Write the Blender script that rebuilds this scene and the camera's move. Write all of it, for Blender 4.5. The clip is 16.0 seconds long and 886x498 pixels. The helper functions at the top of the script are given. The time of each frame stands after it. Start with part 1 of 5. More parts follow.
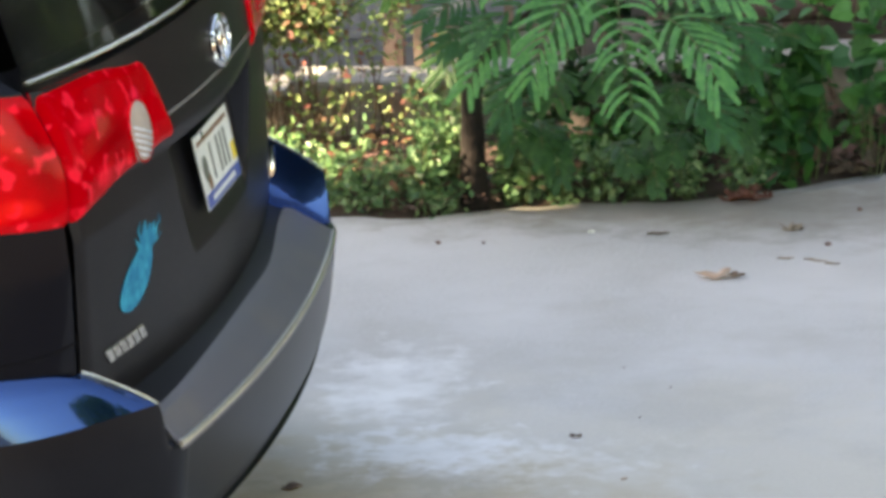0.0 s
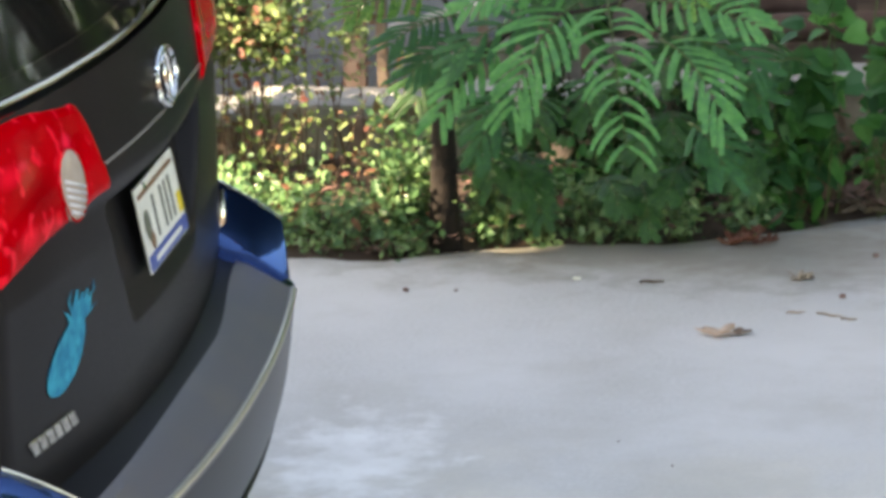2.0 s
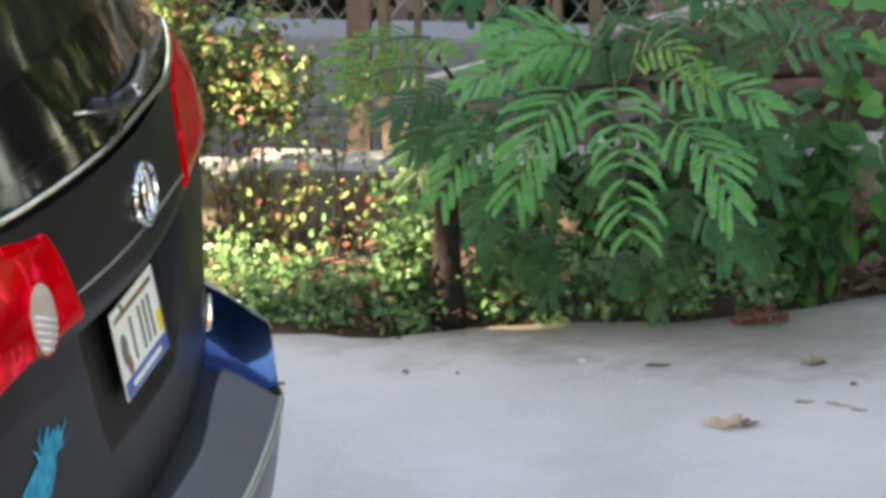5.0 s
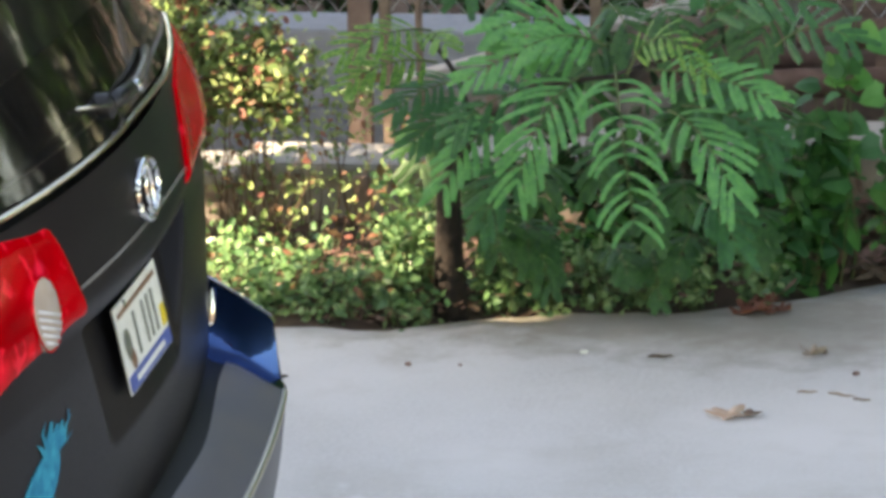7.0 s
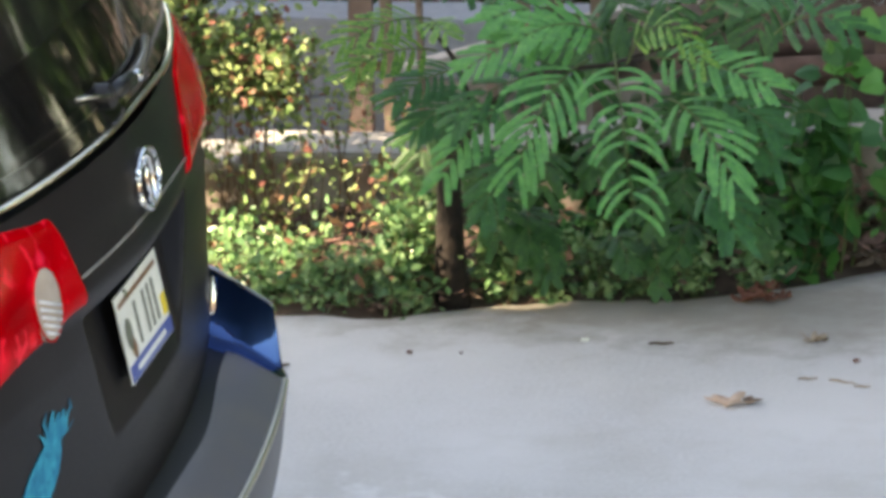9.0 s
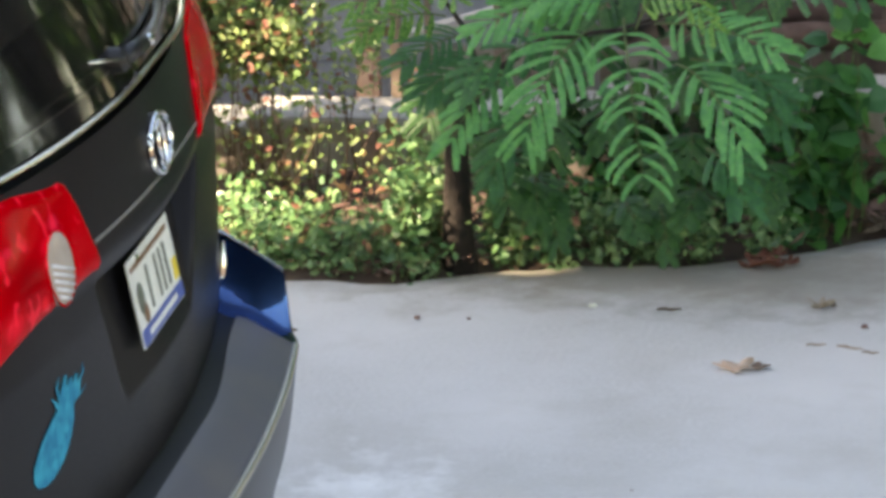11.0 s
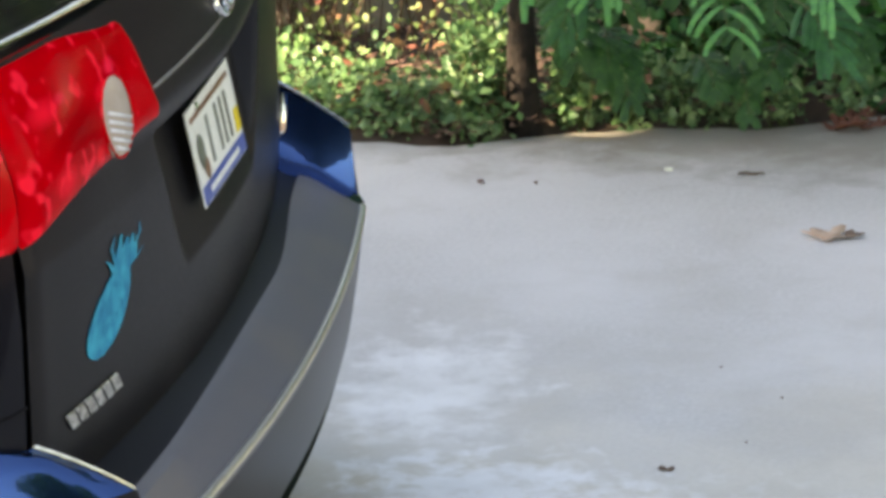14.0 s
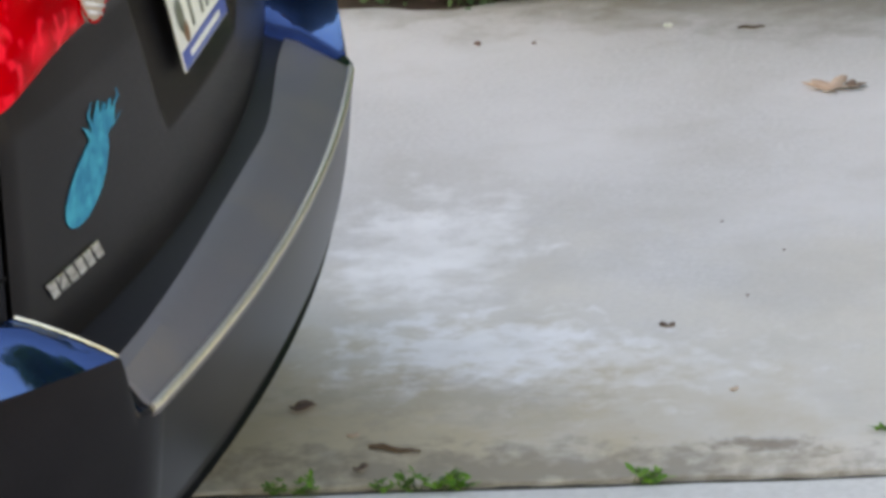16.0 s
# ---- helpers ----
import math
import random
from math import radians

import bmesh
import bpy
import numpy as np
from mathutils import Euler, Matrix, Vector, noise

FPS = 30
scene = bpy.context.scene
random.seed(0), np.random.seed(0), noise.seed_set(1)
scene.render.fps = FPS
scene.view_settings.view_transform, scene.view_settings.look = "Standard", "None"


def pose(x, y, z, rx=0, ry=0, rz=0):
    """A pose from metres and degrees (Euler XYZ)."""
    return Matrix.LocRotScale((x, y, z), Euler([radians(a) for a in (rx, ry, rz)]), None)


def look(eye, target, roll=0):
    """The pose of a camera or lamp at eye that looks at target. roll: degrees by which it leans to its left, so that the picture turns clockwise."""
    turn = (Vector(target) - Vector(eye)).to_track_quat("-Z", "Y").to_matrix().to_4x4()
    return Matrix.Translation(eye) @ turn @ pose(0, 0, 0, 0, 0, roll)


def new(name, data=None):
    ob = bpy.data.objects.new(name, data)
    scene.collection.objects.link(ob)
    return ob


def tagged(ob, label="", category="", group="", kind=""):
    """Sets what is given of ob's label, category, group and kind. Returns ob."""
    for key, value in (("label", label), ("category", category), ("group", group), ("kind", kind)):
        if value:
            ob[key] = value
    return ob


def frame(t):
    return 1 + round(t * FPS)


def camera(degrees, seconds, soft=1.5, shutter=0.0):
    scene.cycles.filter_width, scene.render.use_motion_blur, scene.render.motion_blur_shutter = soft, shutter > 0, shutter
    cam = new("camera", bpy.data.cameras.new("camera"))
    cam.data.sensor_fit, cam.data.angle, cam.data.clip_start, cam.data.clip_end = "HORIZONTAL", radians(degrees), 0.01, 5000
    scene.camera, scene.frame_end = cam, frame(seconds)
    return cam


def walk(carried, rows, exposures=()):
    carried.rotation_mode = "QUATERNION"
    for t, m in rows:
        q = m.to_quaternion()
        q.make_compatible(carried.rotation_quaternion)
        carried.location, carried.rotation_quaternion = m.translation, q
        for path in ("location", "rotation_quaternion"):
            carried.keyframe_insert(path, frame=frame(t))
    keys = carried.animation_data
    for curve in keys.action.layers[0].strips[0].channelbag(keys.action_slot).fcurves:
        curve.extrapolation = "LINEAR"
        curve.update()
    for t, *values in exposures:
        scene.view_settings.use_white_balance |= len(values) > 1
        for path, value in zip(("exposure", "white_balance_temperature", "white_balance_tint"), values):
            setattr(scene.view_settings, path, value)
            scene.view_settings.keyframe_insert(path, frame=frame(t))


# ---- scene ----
# Camera: a long lens held by hand, creeping towards the parked van.
cam = camera(10.00, 16.0, soft=4.0)
PATH = [
    (0, (1.880, -9.260, 3.052), (0.616, -1.620, 1.043), -2.02),
    (0.5, (1.809, -9.053, 3.013), (0.584, -1.414, 0.978), -2.00),
    (1, (1.706, -8.738, 2.960), (0.532, -1.099, 0.892), -1.90),
    (1.5, (1.623, -8.340, 2.880), (0.477, -0.695, 0.822), -1.92),
    (2, (1.598, -7.987, 2.882), (0.439, -0.342, 0.830), -1.32),
    (2.5, (1.511, -7.657, 2.895), (0.404, -0.007, 0.834), -0.84),
    (3, (1.525, -7.591, 2.969), (0.423, 0.048, 0.865), -0.69),
    (3.5, (1.599, -7.642, 3.040), (0.447, -0.021, 0.898), -0.78),
    (4, (1.626, -7.627, 3.080), (0.438, -0.016, 0.921), -0.86),
    (4.5, (1.636, -7.617, 3.095), (0.422, -0.007, 0.946), -0.90),
    (7, (1.638, -7.630, 3.106), (0.411, -0.026, 0.944), -1.34),
    (7.5, (1.640, -7.636, 3.113), (0.413, -0.035, 0.943), -1.40),
    (8, (1.642, -7.639, 3.113), (0.414, -0.038, 0.940), -1.44),
    (8.5, (1.649, -7.648, 3.116), (0.416, -0.049, 0.939), -1.51),
    (11, (1.617, -7.644, 3.109), (0.395, -0.060, 0.877), -1.41),
    (11.5, (1.606, -7.639, 3.106), (0.383, -0.062, 0.849), -1.32),
    (12, (1.594, -7.610, 3.098), (0.366, -0.043, 0.811), -1.25),
    (12.5, (1.569, -7.531, 3.076), (0.337, 0.025, 0.754), -1.13),
    (13, (1.526, -7.401, 3.030), (0.292, 0.145, 0.677), -1.09),
    (13.5, (1.429, -7.172, 2.944), (0.223, 0.368, 0.559), -0.98),
    (14, (1.364, -6.974, 2.855), (0.158, 0.559, 0.449), -1.18),
    (14.5, (1.347, -6.844, 2.800), (0.106, 0.674, 0.363), -1.55),
    (15, (1.373, -6.767, 2.797), (0.077, 0.720, 0.293), -1.70),
    (15.5, (1.435, -6.954, 2.861), (0.135, 0.510, 0.292), -2.10),
    (16, (1.426, -6.880, 2.787), (0.158, 0.586, 0.208), -3.16),
]
walk(cam, [(t, look(eye, target, roll)) for t, eye, target, roll in PATH], exposures=[(0.0, 2.53, 9700, 14), (3.0, 2.54, 9500, 14), (4.5, 2.53, 9450, 14), (7.5, 2.53, 9550, 14), (8.7, 2.53, 9550, 14), (11.0, 2.49, 9300, 14), (12.5, 2.50, 9450, 14), (14.0, 2.53, 9850, 14), (16.0, 2.55, 10800, 16)])

# ---------------------------------------------------------------- light
SUN_DIR = Vector((-0.70, -0.35, 0.62)).normalized()
world = bpy.data.worlds.new("world")
scene.world = world
world.use_nodes = True
wn = world.node_tree
sky = wn.nodes.new("ShaderNodeTexSky")
sky.sky_type = "NISHITA"
sky.sun_disc = False
sky.sun_elevation = math.asin(SUN_DIR.z)
sky.sun_rotation = math.atan2(SUN_DIR.x, SUN_DIR.y)
wn.links.new(sky.outputs["Color"], wn.nodes["Background"].inputs["Color"])
wn.nodes["Background"].inputs["Strength"].default_value = 0.13
sun = new("sun", bpy.data.lights.new("sun", "SUN"))
sun.data.energy = 5.0
sun.data.angle = radians(0.6)
sun.data.color = (1.0, 0.93, 0.82)
sun.matrix_world = look(tuple(SUN_DIR * 30), (0, 0, 0))


# ---------------------------------------------------------------- materials
def mat(name, c1, c2=None, scale=30.0, rough=0.7, metal=0.0, bump=0.0, coat=0.0, per_object=0.0, per_island=0.0,
        big=None, big_scale=2.0, trans=0.0, through_light=0.0, spec=0.5, rough_var=0.0, ior=1.45):
    """Two-scale procedural surface: fine noise mixes c1 and c2, a broad one mixes in big; optional bump."""
    m = bpy.data.materials.new(name)
    m.use_nodes = True
    t = m.node_tree
    n, l = t.nodes, t.links
    b = n["Principled BSDF"]
    co = n.new("ShaderNodeTexCoord")
    fine = n.new("ShaderNodeTexNoise")
    fine.inputs["Scale"].default_value = scale
    fine.inputs["Detail"].default_value = 6
    l.new(co.outputs["Object"], fine.inputs["Vector"])
    mix = n.new("ShaderNodeMix")
    mix.data_type = "RGBA"
    ramp = n.new("ShaderNodeMapRange")
    ramp.inputs["From Min"].default_value = 0.32
    ramp.inputs["From Max"].default_value = 0.68
    l.new(fine.outputs["Fac"], ramp.inputs["Value"])
    l.new(ramp.outputs["Result"], mix.inputs["Factor"])
    mix.inputs["A"].default_value = (*c1, 1)
    mix.inputs["B"].default_value = (*(c2 or c1), 1)
    out = mix.outputs["Result"]
    if big:
        wide = n.new("ShaderNodeTexNoise")
        wide.inputs["Scale"].default_value = big_scale
        wide.inputs["Detail"].default_value = 4
        l.new(co.outputs["Object"], wide.inputs["Vector"])
        r2 = n.new("ShaderNodeMapRange")
        r2.inputs["From Min"].default_value = 0.42
        r2.inputs["From Max"].default_value = 0.66
        l.new(wide.outputs["Fac"], r2.inputs["Value"])
        m2 = n.new("ShaderNodeMix")
        m2.data_type = "RGBA"
        l.new(r2.outputs["Result"], m2.inputs["Factor"])
        l.new(out, m2.inputs["A"])
        m2.inputs["B"].default_value = (*big, 1)
        out = m2.outputs["Result"]
    if per_object or per_island:
        hsv = n.new("ShaderNodeHueSaturation")
        if per_object:
            src = n.new("ShaderNodeObjectInfo").outputs["Random"]
        else:
            src = n.new("ShaderNodeNewGeometry").outputs["Random Per Island"]
        amt = per_object or per_island
        val = n.new("ShaderNodeMapRange")
        val.inputs["To Min"].default_value = 1 - amt
        val.inputs["To Max"].default_value = 1 + amt
        l.new(src, val.inputs["Value"])
        l.new(val.outputs["Result"], hsv.inputs["Value"])
        hue = n.new("ShaderNodeMapRange")
        hue.inputs["To Min"].default_value = 0.5 + amt * 0.07
        hue.inputs["To Max"].default_value = 0.5 - amt * 0.07
        l.new(src, hue.inputs["Value"])
        l.new(hue.outputs["Result"], hsv.inputs["Hue"])
        l.new(out, hsv.inputs["Color"])
        out = hsv.outputs["Color"]
    l.new(out, b.inputs["Base Color"])
    b.inputs["Roughness"].default_value = rough
    if rough_var:
        rv = n.new("ShaderNodeMapRange")
        rv.inputs["To Min"].default_value = max(0.02, rough - rough_var)
        rv.inputs["To Max"].default_value = rough + rough_var
        l.new(fine.outputs["Fac"], rv.inputs["Value"])
        l.new(rv.outputs["Result"], b.inputs["Roughness"])
    b.inputs["Metallic"].default_value = metal
    b.inputs["IOR"].default_value = ior
    b.inputs["Specular IOR Level"].default_value = spec
    b.inputs["Coat Weight"].default_value = coat
    b.inputs["Coat Roughness"].default_value = 0.04
    b.inputs["Transmission Weight"].default_value = trans
    if bump:
        bp = n.new("ShaderNodeBump")
        bp.inputs["Strength"].default_value = min(1.0, bump)
        bp.inputs["Distance"].default_value = 0.01
        l.new(fine.outputs["Fac"], bp.inputs["Height"])
        l.new(bp.outputs["Normal"], b.inputs["Normal"])
    if through_light:
        tr = n.new("ShaderNodeBsdfTranslucent")
        l.new(out, tr.inputs["Color"])
        ms = n.new("ShaderNodeMixShader")
        ms.inputs["Fac"].default_value = through_light
        l.new(b.outputs["BSDF"], ms.inputs[1])
        l.new(tr.outputs["BSDF"], ms.inputs[2])
        l.new(ms.outputs["Shader"], n["Material Output"].inputs["Surface"])
    return m




def concrete_material():
    """Worn driveway concrete: fine grain, broad tone, whitish efflorescence beside the van, brown dirt along the joint,
    dirt with painted plant shade along the bed.
    """
    m = mat("concrete", (0.44, 0.44, 0.435), (0.52, 0.52, 0.515), 90, 0.85, bump=0.12, big=(0.55, 0.55, 0.55), big_scale=1.6)
    t = m.node_tree
    n, l = t.nodes, t.links
    b = n["Principled BSDF"]
    co = n.new("ShaderNodeTexCoord")

    def layer(under, colour, centre, scale, low, high, grain, amount, lacy=0.0):
        mp = n.new("ShaderNodeMapping")
        mp.vector_type = "TEXTURE"
        mp.inputs["Location"].default_value = centre
        mp.inputs["Scale"].default_value = scale
        l.new(co.outputs["Object"], mp.inputs["Vector"])
        ln = n.new("ShaderNodeVectorMath")
        ln.operation = "LENGTH"
        l.new(mp.outputs["Vector"], ln.inputs[0])
        ns = n.new("ShaderNodeTexNoise")
        ns.inputs["Scale"].default_value = grain
        ns.inputs["Detail"].default_value = 8
        ns.inputs["Roughness"].default_value = 0.62
        ns.inputs["Distortion"].default_value = 0.15
        l.new(co.outputs["Object"], ns.inputs["Vector"])
        ad = n.new("ShaderNodeMath")
        ad.operation = "MULTIPLY_ADD"
        l.new(ns.outputs["Fac"], ad.inputs[0])
        ad.inputs[1].default_value = 2.2
        l.new(ln.outputs["Value"], ad.inputs[2])
        mr = n.new("ShaderNodeMapRange")
        mr.inputs["From Min"].default_value = low
        mr.inputs["From Max"].default_value = high
        mr.inputs["To Min"].default_value = amount
        mr.inputs["To Max"].default_value = 0.0
        l.new(ad.outputs["Value"], mr.inputs["Value"])
        mx = n.new("ShaderNodeMix")
        mx.data_type = "RGBA"
        l.new(mr.outputs["Result"], mx.inputs["Factor"])
        l.new(under, mx.inputs["A"])
        mx.inputs["B"].default_value = (*colour, 1)
        return mx.outputs["Result"]

    out = b.inputs["Base Color"].links[0].from_socket
    out = layer(out, (0.56, 0.525, 0.455), (0.6, 0.3, 0), (1.7, 0.85, 1), 1.6, 2.3, 3, 0.6)
    out = layer(out, (0.43, 0.355, 0.235), (0.03, 0.28, 0), (0.75, 0.50, 1), 1.25, 2.2, 6, 0.85)
    out = layer(out, (0.76, 0.77, 0.78), (0.03, 1.18, 0), (0.26, 0.46, 1), 1.30, 1.85, 11, 0.75)
    out = layer(out, (0.74, 0.75, 0.77), (0.18, 0.70, 0), (0.46, 0.34, 1), 1.24, 1.62, 15, 0.75)
    out = layer(out, (0.74, 0.75, 0.77), (0.36, 0.62, 0), (0.80, 0.40, 1), 1.08, 1.50, 16, 0.45)
    out = layer(out, (0.33, 0.29, 0.235), (0.12, 0.46, 0), (0.55, 0.26, 1), 1.22, 1.60, 18, 0.45)
    out = layer(out, (0.22, 0.19, 0.15), (0.35, 0.18, 0), (1.2, 0.16, 1), 1.25, 1.8, 22, 0.75)
    out = layer(out, (0.20, 0.165, 0.13), (0.70, 0.28, 0), (0.16, 0.05, 1), 1.3, 1.8, 30, 0.8)
    # dirt along the bed, darkened further to paint the shade of the plants
    out = layer(out, (0.24, 0.22, 0.175), (0.42, 2.82, 0), (0.95, 0.36, 1), 1.45, 2.2, 8, 0.75)
    out = layer(out, (0.27, 0.25, 0.22), (1.0, 2.72, 0), (0.9, 0.34, 1), 1.5, 2.2, 9, 0.55)
    out = layer(out, (0.36, 0.35, 0.32), (0.4, 1.3, 0), (4.0, 2.6, 1), 0.95, 1.35, 3.5, 0.35)
    l.new(out, b.inputs["Base Color"])
    return m


M_CONCRETE = concrete_material()
M_SLAB = mat("slab_concrete", (0.56, 0.56, 0.54), (0.64, 0.64, 0.62), 70, 0.85, bump=0.1)
M_SOIL = mat("soil", (0.040, 0.028, 0.021), (0.105, 0.074, 0.056), 22, 0.95, bump=0.8, big=(0.062, 0.040, 0.031), big_scale=5)
M_JOINT = mat("joint_dirt", (0.03, 0.028, 0.022), (0.09, 0.08, 0.06), 60, 0.95, bump=0.5)
M_BLOCK = mat("block_wall", (0.17, 0.205, 0.255), (0.23, 0.27, 0.325), 40, 0.9, bump=0.2, big=(0.19, 0.215, 0.255), big_scale=3, per_object=0.08)
M_COPING = mat("coping", (0.26, 0.26, 0.25), (0.36, 0.355, 0.34), 35, 0.9, bump=0.2, per_object=0.1)
M_LOWWALL = mat("low_wall", (0.27, 0.25, 0.23), (0.38, 0.355, 0.325), 30, 0.9, bump=0.3, big=(0.24, 0.195, 0.16), big_scale=4)
M_WOOD = mat("weathered_wood", (0.16, 0.11, 0.085), (0.26, 0.20, 0.16), 25, 0.85, bump=0.4, per_object=0.25)
M_TIMBER = mat("bank_timber", (0.055, 0.032, 0.026), (0.12, 0.08, 0.068), 14, 0.9, bump=0.6, big=(0.045, 0.022, 0.018), big_scale=6)
M_POST = mat("post_wood", (0.16, 0.108, 0.09), (0.24, 0.175, 0.148), 18, 0.85, bump=0.4)
M_BARK = mat("bark", (0.008, 0.006, 0.005), (0.020, 0.014, 0.011), 60, 0.9, bump=0.7)
M_WIRE = mat("galvanised_wire", (0.35, 0.36, 0.36), (0.45, 0.45, 0.45), 50, 0.45, metal=0.8)
M_PAINT = mat("navy_paint", (0.003, 0.0035, 0.006), (0.004, 0.0045, 0.008), 300, 0.30, spec=0.10, coat=0.22, big=(0.0055, 0.006, 0.008), big_scale=3)
M_DUSTY = mat("dusty_navy_paint", (0.0078, 0.0074, 0.0090), (0.0105, 0.0100, 0.0115), 160, 0.38, spec=0.10, coat=0.06, big=(0.0145, 0.0134, 0.0150), big_scale=4, rough_var=0.08)
# reflected sky is put into this blue; the van paint itself is navy
M_BUMPER = mat("bumper_sky_blue", (0.010, 0.048, 0.150), (0.013, 0.060, 0.180), 6, 0.05, metal=0.9, coat=0.45, bump=0.14)
M_COVER = mat("bumper_cover", (0.0060, 0.0060, 0.0080), (0.008, 0.008, 0.0105), 200, 0.28, spec=0.15, big=(0.011, 0.011, 0.0135), big_scale=4)
M_PLASTIC = mat("grey_plastic", (0.108, 0.103, 0.117), (0.134, 0.128, 0.144), 260, 0.38, bump=0.05, big=(0.145, 0.132, 0.132), big_scale=5, rough_var=0.1)
M_CREASE_GLINT = mat("crease_glint", (0.20, 0.19, 0.17), (0.28, 0.26, 0.23), 100, 0.25, spec=0.6)
M_TRIM = mat("smooth_trim", (0.06, 0.057, 0.055), (0.08, 0.075, 0.07), 200, 0.16, spec=1.0, coat=1.0)
M_BLACK = mat("black_trim", (0.008, 0.008, 0.009), (0.014, 0.014, 0.015), 120, 0.4)
M_VOID = mat("matt_black", (0.003, 0.003, 0.004), (0.005, 0.005, 0.006), 120, 0.5, spec=0.08)
# black paints the tailgate shadow and reflection on the pad plastic
M_LEDGE = mat("ledge_shade", (0.006, 0.0053, 0.0072), (0.010, 0.009, 0.0115), 120, 0.45, spec=0.3)
M_RUBBER = mat("rubber", (0.012, 0.012, 0.012), (0.022, 0.022, 0.022), 90, 0.8, bump=0.2)
M_CHROME = mat("chrome", (0.78, 0.79, 0.8), (0.84, 0.85, 0.86), 20, 0.08, metal=1.0)


def lamp_material(name, ior):
    """Red lens over bulb bowls: deep red with dark patches, and glints painted as brighter rings and spots where the
    bowls sit.
    """
    m = mat(name, (0.42, 0.001, 0.004), (0.56, 0.0015, 0.006), 14, 0.09, ior=ior)
    t = m.node_tree
    n, l = t.nodes, t.links
    b = n["Principled BSDF"]
    co = n.new("ShaderNodeTexCoord")
    out = b.inputs["Base Color"].links[0].from_socket
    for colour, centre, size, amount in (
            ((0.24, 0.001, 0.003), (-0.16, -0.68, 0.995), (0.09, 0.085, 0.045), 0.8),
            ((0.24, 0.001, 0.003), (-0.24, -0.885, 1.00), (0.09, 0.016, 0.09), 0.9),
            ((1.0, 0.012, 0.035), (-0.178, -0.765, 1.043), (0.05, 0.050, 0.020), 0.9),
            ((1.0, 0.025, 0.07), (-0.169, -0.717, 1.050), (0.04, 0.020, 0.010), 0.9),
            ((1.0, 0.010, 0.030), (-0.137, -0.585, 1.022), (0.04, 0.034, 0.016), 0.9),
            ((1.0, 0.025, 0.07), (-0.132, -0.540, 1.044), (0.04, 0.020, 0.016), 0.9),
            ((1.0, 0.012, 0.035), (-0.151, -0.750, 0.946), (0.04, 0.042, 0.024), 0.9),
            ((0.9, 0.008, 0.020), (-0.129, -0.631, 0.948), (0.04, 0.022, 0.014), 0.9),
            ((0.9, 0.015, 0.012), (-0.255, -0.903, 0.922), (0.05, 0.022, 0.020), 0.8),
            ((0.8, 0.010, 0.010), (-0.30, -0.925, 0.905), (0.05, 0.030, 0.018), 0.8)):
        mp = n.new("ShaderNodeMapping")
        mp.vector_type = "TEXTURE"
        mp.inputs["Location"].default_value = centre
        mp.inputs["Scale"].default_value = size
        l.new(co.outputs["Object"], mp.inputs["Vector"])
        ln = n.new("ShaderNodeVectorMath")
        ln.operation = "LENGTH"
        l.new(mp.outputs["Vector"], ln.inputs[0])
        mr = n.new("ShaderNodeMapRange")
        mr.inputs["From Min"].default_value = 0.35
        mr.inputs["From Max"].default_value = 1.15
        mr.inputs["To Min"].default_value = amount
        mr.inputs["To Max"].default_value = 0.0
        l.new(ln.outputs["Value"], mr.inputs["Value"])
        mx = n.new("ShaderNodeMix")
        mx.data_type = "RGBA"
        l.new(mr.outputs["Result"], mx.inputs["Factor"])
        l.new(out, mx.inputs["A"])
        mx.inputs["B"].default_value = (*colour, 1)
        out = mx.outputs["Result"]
    # noise spots painted brighter red stand in for flares on the reflector facets
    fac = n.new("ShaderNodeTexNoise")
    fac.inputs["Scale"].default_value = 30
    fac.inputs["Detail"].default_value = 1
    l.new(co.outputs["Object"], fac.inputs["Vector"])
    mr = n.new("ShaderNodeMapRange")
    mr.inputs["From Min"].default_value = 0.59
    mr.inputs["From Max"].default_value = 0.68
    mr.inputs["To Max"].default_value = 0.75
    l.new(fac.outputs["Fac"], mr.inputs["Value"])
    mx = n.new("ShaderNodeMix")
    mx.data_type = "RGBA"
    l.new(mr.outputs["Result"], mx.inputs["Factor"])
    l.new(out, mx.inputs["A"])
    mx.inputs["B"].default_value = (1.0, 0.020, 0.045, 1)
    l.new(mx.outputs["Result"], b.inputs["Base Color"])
    return m


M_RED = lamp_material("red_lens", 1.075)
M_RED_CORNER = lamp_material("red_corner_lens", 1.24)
M_CLEAR = mat("reverse_lens", (0.36, 0.29, 0.24), (0.44, 0.37, 0.32), 24, 0.10, spec=0.25)
M_ARM = mat("wiper_arm", (0.12, 0.11, 0.095), (0.18, 0.165, 0.145), 80, 0.3, spec=0.5)
# pale metal for the drawn edge glints; the washer nozzle uses it too
M_EDGE = mat("pale_metal", (0.62, 0.57, 0.48), (0.74, 0.69, 0.60), 60, 0.22, metal=1.0)
M_PAD_GLINT = mat("pad_edge", (0.66, 0.61, 0.52), (0.80, 0.75, 0.64), 120, 0.34, metal=0.9)
M_BADGE = mat("badge_chrome", (0.50, 0.48, 0.44), (0.92, 0.90, 0.84), 55, 0.16, metal=1.0, bump=0.5)
M_RIB = mat("lens_rib", (0.60, 0.60, 0.62), (0.72, 0.72, 0.74), 60, 0.12, spec=0.4)
M_GLASS = mat("tinted_glass", (0.26, 0.25, 0.24), None, 5, 0.05, trans=0.965)
M_DARK = mat("cabin_dark", (0.08, 0.074, 0.07), (0.13, 0.12, 0.11), 9, 0.8)
M_PLATE = mat("plate_white", (0.72, 0.72, 0.66), (0.82, 0.82, 0.77), 30, 0.35)
